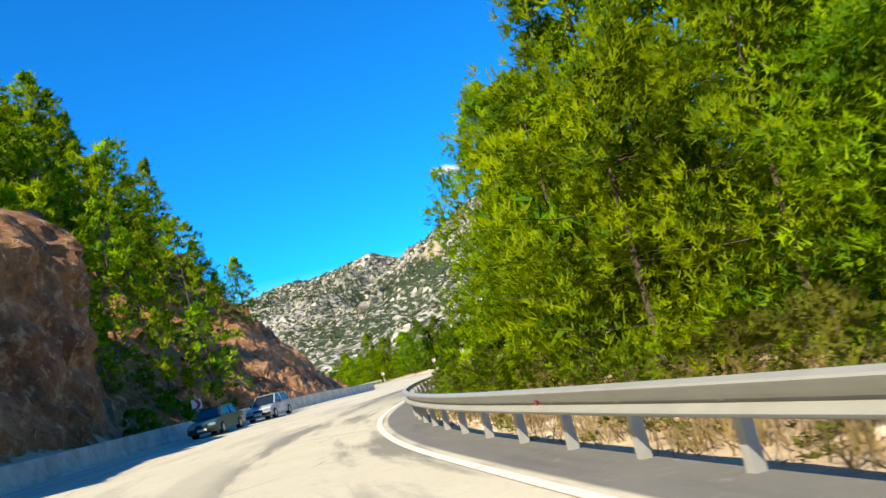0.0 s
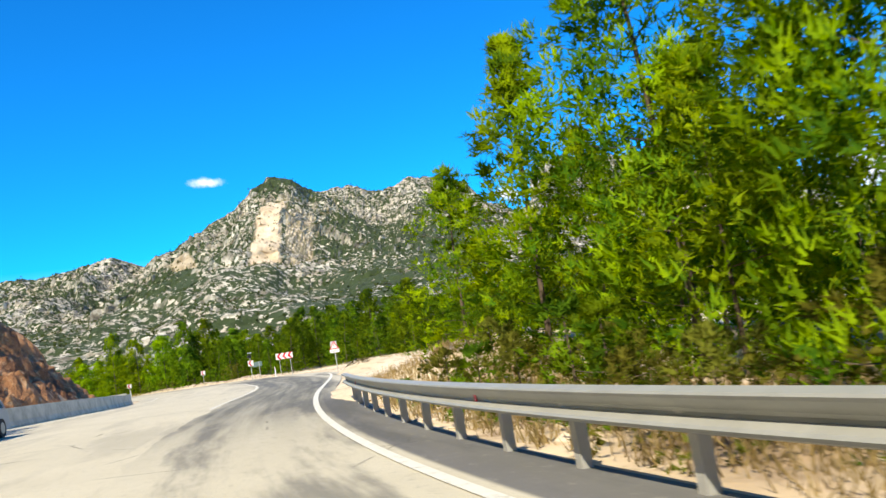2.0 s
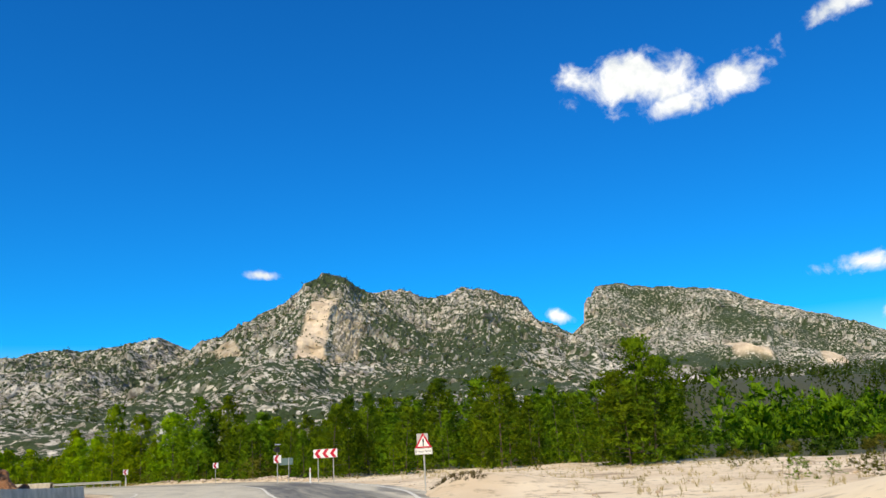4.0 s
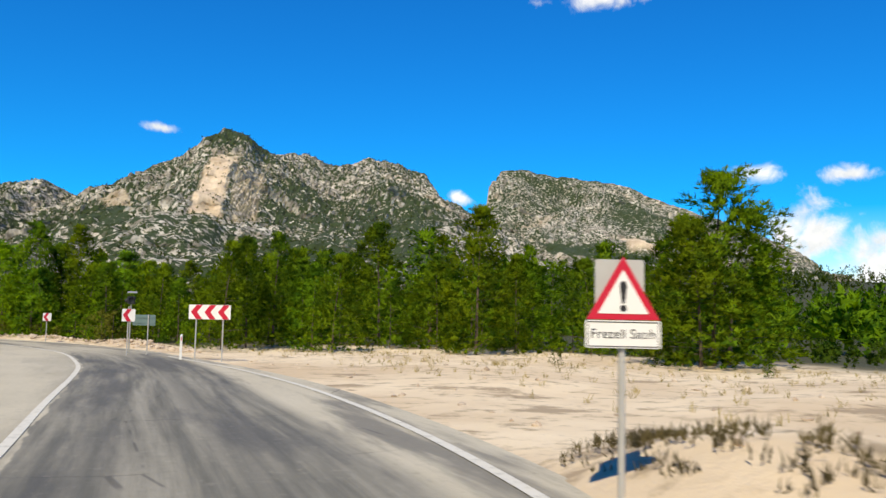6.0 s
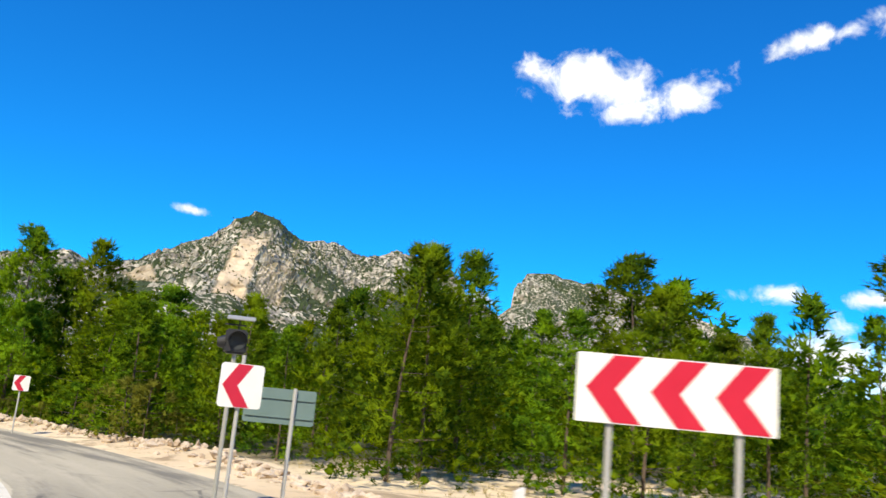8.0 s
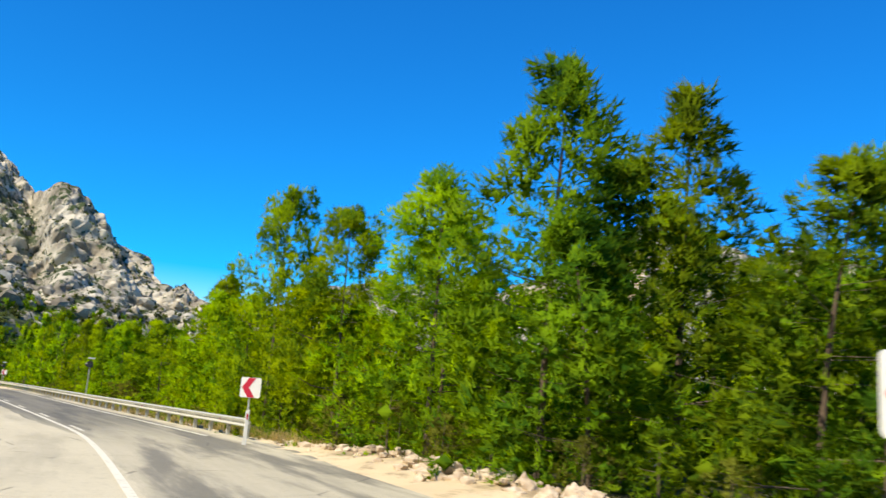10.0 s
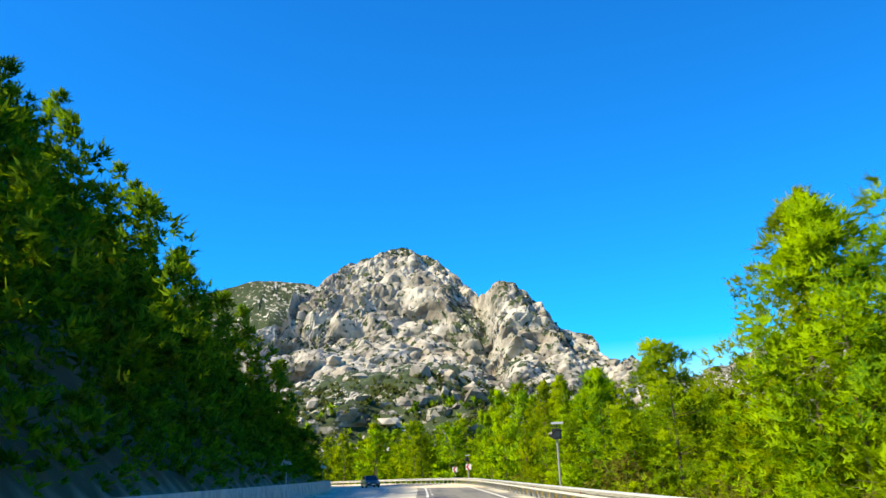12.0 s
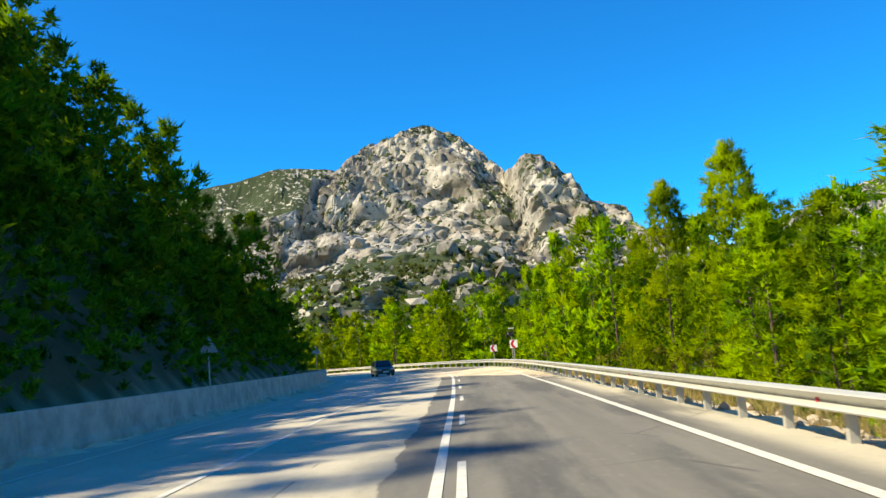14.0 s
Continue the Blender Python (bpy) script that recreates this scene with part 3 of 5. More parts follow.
# ---- mountains ----
def massif(name, origin, az, profile, foot, across, deep, grain, sharp, mat, label, scars=(), greens=()):
    """A mountain from the outline of its crest: rows of bearing, elevation and distance, all in one sheet of rock."""
    prof = np.array(profile, float)
    a = np.radians(az - prof[:, 0])
    pu, ph = prof[:, 2] * np.tan(a), prof[:, 2] / np.cos(a) * np.tan(np.radians(prof[:, 1]))
    u = np.linspace(pu.min(), pu.max(), across)
    crest_h, crest_v = np.interp(u, pu, ph), np.interp(u, pu, prof[:, 2])
    for _ in range(3):
        crest_v[1:-1] = (crest_v[:-2] + crest_v[1:-1] + crest_v[2:]) / 3
    t = np.r_[np.linspace(0, 1, deep), np.linspace(1.02, 1.5, deep // 4)]
    U, T = np.meshgrid(u, t)
    V = foot + (crest_v[None] - foot) * T
    up = np.where(T <= 1, 0.1 + 0.9 * (0.45 * T + 0.55 * T**2.4), np.clip(1 - (T - 1) * 2.2, 0, 1)) * step(T, -0.02, 0.1)
    f = Vector((-math.sin(radians(az)), math.cos(radians(az)), 0))
    X, Y = origin[0] + U * math.cos(radians(az)) + V * f.x, origin[1] + U * math.sin(radians(az)) + V * f.y
    base = crest_h[None] * up
    lump = fractal(X, Y, grain * 4, 4, 2.0)
    rough = np.zeros(X.shape)
    for size, weight in ((grain * 1.6, 0.5), (grain * 0.62, 0.3), (grain * 0.24, 0.2)):
        cell = np.array([noise.voronoi((p, q, r))[0][:2] for p, q, r in
                         zip((X / size).ravel(), (Y / size).ravel(), (base / size).ravel())])
        rough += weight * (cell[:, 1] - cell[:, 0]).clip(0, 0.7).reshape(X.shape)
    bearing = az - np.degrees(np.arctan2(U, V))
    bare = np.zeros(X.shape)
    edge = 0.2 * fractal(U, T * 700, 120.0, 4, 1.0)
    for top, bottom, half, t0, t1, much in scars:
        off = np.abs(bearing - top - (bottom - top) * (t1 - T) / (t1 - t0)) / half
        bare = np.maximum(bare, much * step(1 - off + edge, 0, 0.2) * step(1 - np.abs((T - (t0 + t1) / 2) / (t1 - t0) * 2) + edge, 0, 0.2))
    rise = sharp * grain * 5.0 * (rough - 0.22) * step(T, 0.0, 0.2) * (0.45 + 0.55 * step(T, 0.35, 0.75)) * (1 - 0.85 * bare)
    calm = 1 - 0.6 * np.exp(-((T - 1) / 0.04) ** 2)
    Z = base + lump * 0.08 * crest_h[None] * step(T, 0, 0.25) * calm + 0.55 * rise * calm
    push = fractal(X, Y, grain * 2.5, 4, 5.0) * grain * 0.8 * (1 - np.exp(-((T - 1) / 0.1)**2)) - 0.8 * rise
    X, Y = X + push * f.x, Y + push * f.y
    Z = np.where(T > 1.3, np.minimum(Z, -5), Z)
    me = grid_mesh(name, np.stack([X, Y, Z], -1), mat, False)
    green = np.zeros(X.shape)
    for b0, b1, t0, t1, much in greens:
        inside = np.minimum(1 - np.abs((bearing - (b0 + b1) / 2) / (b1 - b0) * 2), 1 - np.abs((T - (t0 + t1) / 2) / (t1 - t0) * 2))
        green = np.maximum(green, much * step(inside + 0.6 * edge, -0.05, 0.3))
    scar = me.color_attributes.new("scar", "FLOAT_COLOR", "POINT")
    scar.data.foreach_set("color", np.stack([bare, green, bare * 0, bare * 0 + 1], -1).ravel())
    return tagged(new(name, me), label, "mountain", kind="structure")


FAR_RIDGE = [(34, 4.0, 1500), (27, 6.4, 1550), (24, 7.6, 1600), (20, 7.8, 1650), (16.4, 8.6, 1700), (14.6, 7.6, 1750), (12, 8.8, 1750), (9.9, 10.1, 1700), (8.2, 10.7, 1650),
             (7, 12.0, 1620), (5.8, 12.6, 1600), (4.2, 12.5, 1620), (2.9, 11.5, 1700), (0.5, 11.1, 1800), (-1.8, 10.6, 1850), (-3.9, 11.5, 1900),
             (-6, 10.8, 1950), (-7.8, 10.2, 1980), (-8.6, 8.9, 2000), (-11.5, 7.6, 2050), (-14, 6.0, 2100), (-17, 2.0, 2100)]
MESA = [(-8, 4.0, 2700), (-11.5, 8.0, 2750), (-12.7, 8.6, 2780), (-12.9, 10.5, 2780), (-15, 10.5, 2800), (-18, 10.0, 2850), (-21.5, 9.7, 2850), (-23.7, 8.7, 2850), (-25.5, 7.8, 2850),
        (-29, 6.5, 2850), (-32, 5.2, 2850), (-33.5, 3.4, 2850), (-37, 2.6, 2850), (-44, 1.5, 2850)]
ROCK = [(63.5, 8.0, 640), (61.5, 10.0, 640), (59.3, 10.6, 660), (58.4, 11.8, 740), (56, 13.5, 800), (54.4, 14.5, 830), (52, 15.2, 850), (50.4, 15.5, 860), (48.1, 14.7, 850), (47, 13.6, 840),
        (45.6, 11.8, 800), (44.5, 12.4, 710), (43.6, 12.9, 700), (42.6, 12.7, 695), (41, 11.5, 690), (39.8, 9.6, 690), (38.6, 9.1, 690), (37.5, 8.8, 690), (36.9, 6.0, 700), (35, 7.2, 740), (33.4, 5.0, 760), (31, 2.0, 780)]
BACK = [(72, 9.0, 1350), (66, 11.8, 1350), (63, 12.5, 1350), (60.6, 13.1, 1350), (57, 13.0, 1350), (53, 11.0, 1350)]
massif("mountain", (-2.0, 125.0), 0.0, FAR_RIDGE, 620, 520, 130, 42.0, 0.24, M_CRAG, "grey limestone mountain with scrub and a pale cliff", ((5.5, 7.3, 1.0, 0.46, 0.9, 1.0), (3.9, 5.0, 1.0, 0.42, 0.8, 0.35), (5.6, 5.9, 0.8, 0.37, 0.42, 0.75), (12.6, 12.2, 0.8, 0.66, 0.8, 0.6)),
       ((2.4, 7.4, 0.9, 1.3, 1.0), (-9.0, 3.4, 0.1, 0.85, 0.55), (11, 17, 0.45, 0.85, 0.6), (-18, 36, -0.4, 0.25, 0.25)))
massif("mesa", (-2.0, 125.0), -22.0, MESA, 1300, 320, 90, 60.0, 0.2, M_CRAG, "flat-topped limestone mountain with a sheer end", ((-22.0, -22.6, 1.3, 0.5, 0.66, 0.9), (-27.0, -27.4, 0.7, 0.5, 0.62, 0.9)),
       ((-46, -7, -0.4, 0.55, 1.0), (-20, -12, 0.97, 1.3, 0.7), (-30, -19, 0.7, 0.9, 0.4)))
massif("rocky_hill", (-55.0, 223.0), 49.0, ROCK, 380, 360, 130, 46.0, 0.2, M_BOULDER, "bare grey boulder-strewn limestone hill in sunlight", (), ((30, 66, -0.4, 0.4, 0.9), (47, 54, 0.95, 1.3, 0.8), (44.5, 47.5, 0.5, 0.95, 0.6)))
massif("back_hill", (-55.0, 223.0), 60.0, BACK, 900, 90, 30, 60.0, 0.05, M_SCREE, "scrub-covered hill behind the rocks")


# ---- pines ----
def limb(verts, faces, points, radii, sides):
    """A bent tapered tube added to lists of places and faces."""
    base = len(verts)
    for p, r in zip(points, radii):
        for k in range(sides):
            a = 2 * math.pi * k / sides
            verts.append((p[0] + r * math.cos(a), p[1] + r * math.sin(a), p[2] + (0.5 * r * math.sin(a) if sides < 6 else 0)))
    for j in range(len(points) - 1):
        for k in range(sides):
            a, b = base + j * sides + k, base + j * sides + (k + 1) % sides
            faces.append((a, b, b + sides, a + sides))


def blades(rng, centres, ways, count, length, width, cone):
    """Needle sprays: count narrow blades fanning out from each centre."""
    n = len(centres) * count
    c, o = np.repeat(centres, count, 0), np.repeat(ways, count, 0)
    way = o + cone * rng.normal(size=(n, 3))
    way /= np.linalg.norm(way, axis=1)[:, None]
    side = np.cross(way, rng.normal(size=(n, 3)))
    side /= np.linalg.norm(side, axis=1)[:, None] + 1e-9
    ln = length * rng.uniform(0.6, 1.25, (n, 1))
    root = c + rng.normal(size=(n, 3)) * length * 0.25
    tip = root + way * ln
    w0 = side * width
    v = np.stack([root - w0, root + w0, tip], 1).reshape(-1, 3)
    return v, np.arange(3 * n).reshape(-1, 3)


def leafy(rng, centres, outs, radius, count, length, width, heart_size=0.0):
    """Clumps of short blades round centres: places, faces and the clump's own soft normals."""
    # each clump carries small tufts, each tuft a spray of blades
    spray = max(1, count // 9)
    each = int(round(count / spray))
    m = len(centres) * spray
    c, o, r = np.repeat(centres, spray, 0), np.repeat(outs, spray, 0), np.repeat(radius, spray)[:, None]
    ball = rng.normal(size=(m, 3)) + (0, 0, 0.35) + 0.35 * o
    ball /= np.linalg.norm(ball, axis=1)[:, None]
    tuft = c + ball * r * rng.uniform(0.4, 1.0, (m, 1)) * (1, 1, 0.75)
    n = m * each
    ball, o = np.repeat(ball, each, 0), np.repeat(o, each, 0)
    root = np.repeat(tuft, each, 0) + rng.normal(size=(n, 3)) * length * 0.22
    face_way = 0.7 * ball + 0.55 * o + (0, 0, 0.3)
    face_way /= np.linalg.norm(face_way, axis=1)[:, None]
    way = 0.5 * ball + 0.35 * o + (0, 0, 0.55) + 0.6 * rng.normal(size=(n, 3))
    way /= np.linalg.norm(way, axis=1)[:, None]
    side = np.cross(way, face_way + 0.45 * rng.normal(size=(n, 3)))
    side /= np.linalg.norm(side, axis=1)[:, None] + 1e-9
    turn = np.sign((np.cross(side, way) * face_way).sum(1))[:, None]
    side = side * np.where(turn == 0, 1, turn) * width
    tip = root + way * length * rng.uniform(0.6, 1.3, (n, 1))
    v = np.stack([root - side, root + side, tip], 1).reshape(-1, 3)
    if not heart_size:
        return v, np.repeat(face_way, 3, 0)
    # a close-grown heart in each clump
    eight = np.array([(x, y, z) for x in (-1, 1) for y in (-1, 1) for z in (-1, 1)], float)
    heart = []
    for x, y, z in eight:
        tri3 = np.array([(x, 0, 0), (0, y, 0), (0, 0, z)])
        heart.append(tri3 if x * y * z > 0 else tri3[::-1])
    heart = np.concatenate(heart)
    size = heart_size * rng.uniform(0.6, 1.0, (len(centres), 24, 1)) * radius[:, None, None] * (1, 1, 0.8)
    hv = (centres[:, None] + heart[None] * size).reshape(-1, 3)
    hn = heart[None] + 0.5 * outs[:, None] + (0, 0, 0.25)
    hn = (hn / np.linalg.norm(hn, axis=2)[..., None]).reshape(-1, 3)
    return np.concatenate([v, hv]), np.concatenate([np.repeat(face_way, 3, 0), hn])


def leaf_mesh(name, v, normals, mat):
    me = mesh_of(name, v.tolist(), np.arange(len(v)).reshape(-1, 3).tolist(), mat, True)
    me.normals_split_custom_set_from_vertices(normals.tolist())
    return me


def crown_of(rng, bend, height, spread, clumps, low, blunt):
    """Where a crown's clumps sit, which way they face and how large they are."""
    tops = clumps // 8
    body = clumps - 2 * tops
    h = low + (1 - low) * ((np.arange(body) + rng.uniform(size=body)) / body) ** 0.96
    layers = 11
    h = h + 0.45 * ((np.floor(h * layers) + 0.45) / layers - h)
    a = np.arange(body) * 2.4 + rng.uniform(-0.6, 0.6, body)
    full = np.clip((h - low) / 0.16 + 0.62, 0, 1) * (1 - h ** 1.25) ** blunt
    lobe = 0.82 + 0.22 * np.sin(3 * a + 9 * h + rng.uniform(0, 6)) + 0.1 * np.sin(5 * a - 14 * h)
    reach = spread * full * lobe * rng.uniform(0.2, 1.05, body) ** 0.6
    # upright shoots that make the outline ragged
    k = rng.integers(body // 5, body, tops)
    rise = height * rng.uniform(0.035, 0.075, tops)
    for j in (1, 2):
        a, reach, full = np.r_[a, a[k]], np.r_[reach, reach[k] * (1 + 0.05 * j)], np.r_[full, full[k] * (0.7 - 0.22 * j)]
        h = np.r_[h, np.minimum(h[k] + j * rise / height, 1.01)]
    # the leader, a slim spire
    a, reach, full = np.r_[a, 0, 2, 4], np.r_[reach, 0, 0, 0], np.r_[full, 0.12, 0.0, -0.2]
    h = np.r_[h, 0.95, 0.985, 1.015]
    out = np.stack([np.cos(a), np.sin(a), 0 * a], -1)
    c = np.array([bend(q) for q in h]) + out * reach[:, None]
    c[:, 2] += 0.22 * reach * (h - 0.2) + np.r_[rng.normal(size=body) * 0.02 * height, 0 * np.tile(rise, 2), 0, 0, 0]
    c[:, 2] = np.maximum(c[:, 2], 0.03 * height)
    return h, c, out, spread * (0.1 + 0.18 * full) * rng.uniform(0.75, 1.25, len(h)), reach


def pine(seed, height, spread, clumps, count, length, width, low, mat=None, blunt=0.75, heart_size=0.5):
    """One pine's trunk and crown as two meshes."""
    rng = np.random.default_rng(seed)
    tv, tf = [], []
    lean = rng.normal(size=2) * 0.025 * height
    bend = lambda h: np.array([lean[0] * h * h, lean[1] * h * h, h * height])  # noqa: E731
    hs = np.linspace(0, 0.97, 8)
    limb(tv, tf, [bend(h) - (0, 0, 0.25 if h == 0 else 0) for h in hs], [0.009 * height * (1 - 0.95 * h) + 0.01 for h in hs], 6)
    h, c, out, r, reach = crown_of(rng, bend, height, spread, clumps, low, blunt)
    for i in range(0, clumps - 2 * (clumps // 8), 3):
        root = bend(max(0.03, h[i] - 0.06 * reach[i] / spread))
        limb(tv, tf, [root, root * 0.45 + c[i] * 0.55 - (0, 0, 0.04 * reach[i]), c[i]], [0.012 * reach[i] + 0.012, 0.008 * reach[i] + 0.008, 0.006], 3)
    v, nrm = leafy(rng, c, out, r, count, length, width, heart_size)
    return mesh_of("trunk", tv, tf, M_BARK, True), leaf_mesh("crown", v, nrm, mat or M_PINE)


def tree_kind(meshes, name, label, category="tree"):
    trunk, crown = meshes
    # a second crown in the lightened, sunlit needle colour
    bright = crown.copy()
    bright.materials[0] = M_PINE_SUN

    def plant(x, y, z, size, turn, lab=None, sunny=False, fat=1.15):
        thing = tagged(new(name), lab or label, category, group="roadside " + category + "s")
        thing.matrix_basis = pose(x, y, z, 0, 0, turn) @ Matrix.Diagonal((size * fat, size * fat, size, 1))
        for nm, me in (("trunk", trunk), ("crown", bright if sunny else crown)):
            ob = new(nm, me)
            ob.parent = thing
        return thing
    return plant


FINE = [tree_kind(pine(15, 10.0, 3.9, 150, 171, 0.21, 0.025, 0.0, mat=M_PINE_SUN, blunt=0.72, heart_size=0.0), "pine_tree", "tall bushy pine leaning over the guardrail in full sun"),
        tree_kind(pine(16, 10.0, 4.2, 150, 171, 0.21, 0.025, 0.0, mat=M_PINE_SUN, blunt=0.66, heart_size=0.0), "pine_tree", "broad sunlit pine close behind the guardrail")]
NEAR = [tree_kind(pine(11, 10.0, 3.9, 112, 90, 0.28, 0.034, 0.0, heart_size=0.25, blunt=0.82), "pine_tree", "tall bushy pine with bright yellow-green needles"),
        tree_kind(pine(12, 10.0, 3.1, 108, 90, 0.27, 0.032, 0.0, heart_size=0.25, blunt=0.9), "pine_tree", "slender pine with upswept bright green boughs"),
        tree_kind(pine(13, 10.0, 4.5, 116, 90, 0.28, 0.035, 0.0, heart_size=0.25, blunt=0.7), "pine_tree", "broad open pine with light green needle sprays"),
        tree_kind(pine(14, 10.0, 4.0, 112, 90, 0.28, 0.034, 0.0, heart_size=0.25, blunt=0.78), "pine_tree", "dense pine with boughs down to the ground")]
MID = [tree_kind(pine(21, 10.0, 4.0, 64, 36, 0.5, 0.076, 0.0, blunt=0.6, heart_size=0.3), "pine_tree", "green pine in the roadside wood"),
       tree_kind(pine(22, 10.0, 3.3, 62, 36, 0.48, 0.072, 0.0, blunt=0.75, heart_size=0.3), "pine_tree", "slender green pine in the roadside wood"),
       tree_kind(pine(23, 10.0, 4.5, 64, 36, 0.52, 0.08, 0.0, blunt=0.5, heart_size=0.3), "pine_tree", "broad green pine in the roadside wood")]
BUSH = [tree_kind(pine(41, 2.0, 1.4, 30, 54, 0.13, 0.022, 0.0, M_SCRUB, 0.5, 0.3), "shrub", "olive-green roadside shrub with small leaves", "shrub"),
        tree_kind(pine(42, 2.0, 1.15, 30, 54, 0.14, 0.018, 0.0, None, 0.5, 0.3), "shrub", "low green pine sapling", "shrub")]

planted = []


def scatter(rng, count, s_range, d_range, gap, kinds, size, keep=None, sink=0.0):
    """Plants over a stretch of roadside, no two nearer than the gap."""
    n = count * 12
    ss, dd = rng.uniform(*s_range, n), rng.uniform(*d_range, n)
    if d_range[0] < -5:
        dd = dd - wall_off(ss)
    p = place(ss, dd)
    zz = terrain(p[:, 0], p[:, 1])
    _, true_d = near_road(p[:, 0], p[:, 1])
    done = 0
    for (x, y, _), z, s0, d0, q in zip(p, zz, ss, dd, true_d):
        if done >= count or abs(q - d0) > 0.8 or (keep and not keep(x, y, s0, d0)):
            continue
        if any((x - a) ** 2 + (y - b) ** 2 < (gap + c) ** 2 / 1 for a, b, c in planted):
            continue
        h, fat = rng.uniform(*size), float(rng.uniform(1.0, 1.3))
        if kinds is not BUSH and d0 > 0:
            fat = min(fat, (d0 - 1.4) / (0.43 * h))
            if fat < 0.75:
                h, fat = h * max(0.6, fat / 0.75), 0.75
        # brightly lit stands get the needle colour with the sunlight painted in
        sunny = kinds is not BUSH and (s0 < S_OPEN - 10 or d0 < 0 or s0 > S_RAIL - 6)
        kinds[int(rng.integers(len(kinds)))](x, y, z - sink, h / (2.0 if kinds is BUSH else 10.0), float(rng.uniform(0, 360)), None, sunny, fat)
        planted.append((x, y, 0.0))
        done += 1


def set_tree(x, y, top, kind, fat=1.25):
    """A tree whose top stands at a known height."""
    z = float(terrain(np.array([x]), np.array([y]))[0])
    stand = [FINE[0], FINE[1], FINE[0], FINE[1]] if y < 100 or x < -28 else NEAR
    room = 1.4 if x > -15 else 0.3 if x > -28 else 0.8
    fat = min(fat, (float(near_road(np.array([x]), np.array([y]))[1][0]) - room) / (0.43 * (top - z)))
    stand[kind](x, y, z, (top - z) / 10.0, (x * 37 + y * 11) % 360, None, y < 115 or x < -28, fat)
    planted.append((x, y, 0.6))


rng = np.random.default_rng(5)
for x, y, top, kind, fat in ((-25.9, 207.1, 9.4, 0, 1.4), (-23.1, 209.4, 9.4, 3, 1.1), (-40.4, 220.5, 9.9, 1, 1.5), (-35.6, 217.0, 8.4, 3, 1.3), (-57.6, 236.6, 5.4, 1, 1.3),
                             (2.2, 195.0, 9.0, 0, 1.3), (-30.2, 212.0, 8.0, 3, 1.3), (16.5, 170.5, 9.0, 2, 1.3), (17.9, 171.6, 7.6, 2, 1.4), (15.3, 169.4, 6.6, 2, 1.4), (6.9, 181.5, 8.6, 3, 1.3), (-17.9, 197.9, 5.7, 0, 1.3), (-13.0, 199.5, 4.8, 1, 1.4),
                             (-24.6, 205.6, 5.4, 2, 1.3), (-20.6, 203.4, 5.8, 2, 1.4), (-18.8, 207.0, 7.2, 2, 1.4), (-24.5, 210.5, 7.8, 2, 1.4), (-14.3, 204.8, 5.8, 2, 1.4), (-10.5, 199.0, 4.4, 2, 1.4),
                             (5.8, 107.5, 6.8, 0, 1.2), (7.4, 101.5, 9.0, 1, 1.1), (9.6, 96.5, 10.6, 2, 1.1), (12.4, 92.0, 11.0, 0, 1.1)):
    set_tree(x, y, top, kind, fat)
# the wood close by on the right before the clearing
scatter(rng, 10, (50, s_at(4.0, 86.0)), (5.9, 9.0), 2.7, FINE, (8.0, 11.5))
scatter(rng, 5, (s_at(4.0, 88.0), S_RAIL1), (6.0, 10.0), 3.0, NEAR, (5.0, 7.0))
scatter(rng, 13, (52, s_at(4.0, 90.0)), (9.0, 18.0), 3.0, MID, (9.0, 13.0))
scatter(rng, 8, (s_at(4.0, 90.0), S_RAIL1 + 6), (11, 22.0), 3.2, MID, (6.0, 9.0))
scatter(rng, 6, (S_RAIL1 - 4, S_RAIL1 + 12), (9.0, 17.0), 3.0, NEAR, (4.5, 6.5))
# the wood round the clearing and outside the bend
inside = lambda x, y: math.degrees(math.atan2(x + 1.8, y - 118.6)) < 20.0  # noqa: E731
clear = lambda x, y, s, d: inside(x, y) and y > 178 + 0.9 * max(0, 8 - x) * 0.9 + 0.25 * max(0, x - 14)  # noqa: E731
scatter(rng, 9, (S_RAIL - 30, S_RAIL - 3), (4.4, 6.4), 2.4, NEAR, (3.2, 5.4))
scatter(rng, 26, (S_OPEN + 30, S_RAIL - 4), (6.2, 26), 3.0, NEAR, (5.4, 7.8), lambda x, y, s, d: clear(x, y, s, d) or (s > S_RAIL - 42 and inside(x, y)))
scatter(rng, 38, (S_OPEN + 30, S_RAIL + 4), (16, 60), 3.4, MID, (6.8, 9.4), lambda x, y, s, d: clear(x, y, s, d))
# beyond the guardrail
scatter(rng, 11, (S_RAIL + 2, S_RAIL + 24), (5.0, 10.0), 2.6, FINE, (7.0, 9.8))
scatter(rng, 20, (S_RAIL + 24, S_RAIL + 64), (4.0, 10.0), 2.6, NEAR, (4.8, 7.6))
scatter(rng, 14, (S_RAIL + 4, S_RAIL + 26), (9.0, 32.0), 3.3, MID, (8.5, 12.0))
scatter(rng, 34, (S_RAIL + 26, S_RAIL + 110), (9.0, 32.0), 3.3, MID, (6.5, 10.0))
scatter(rng, 44, (S_RAIL + 60, LENGTH - 6), (3.6, 22.0), 3.0, MID, (7.5, 11.5))
for x, y, top in ((-79.7, 254.1, 6.9), (-73.5, 249.3, 6.4)):
    set_tree(x, y, top, 0, 0.85)
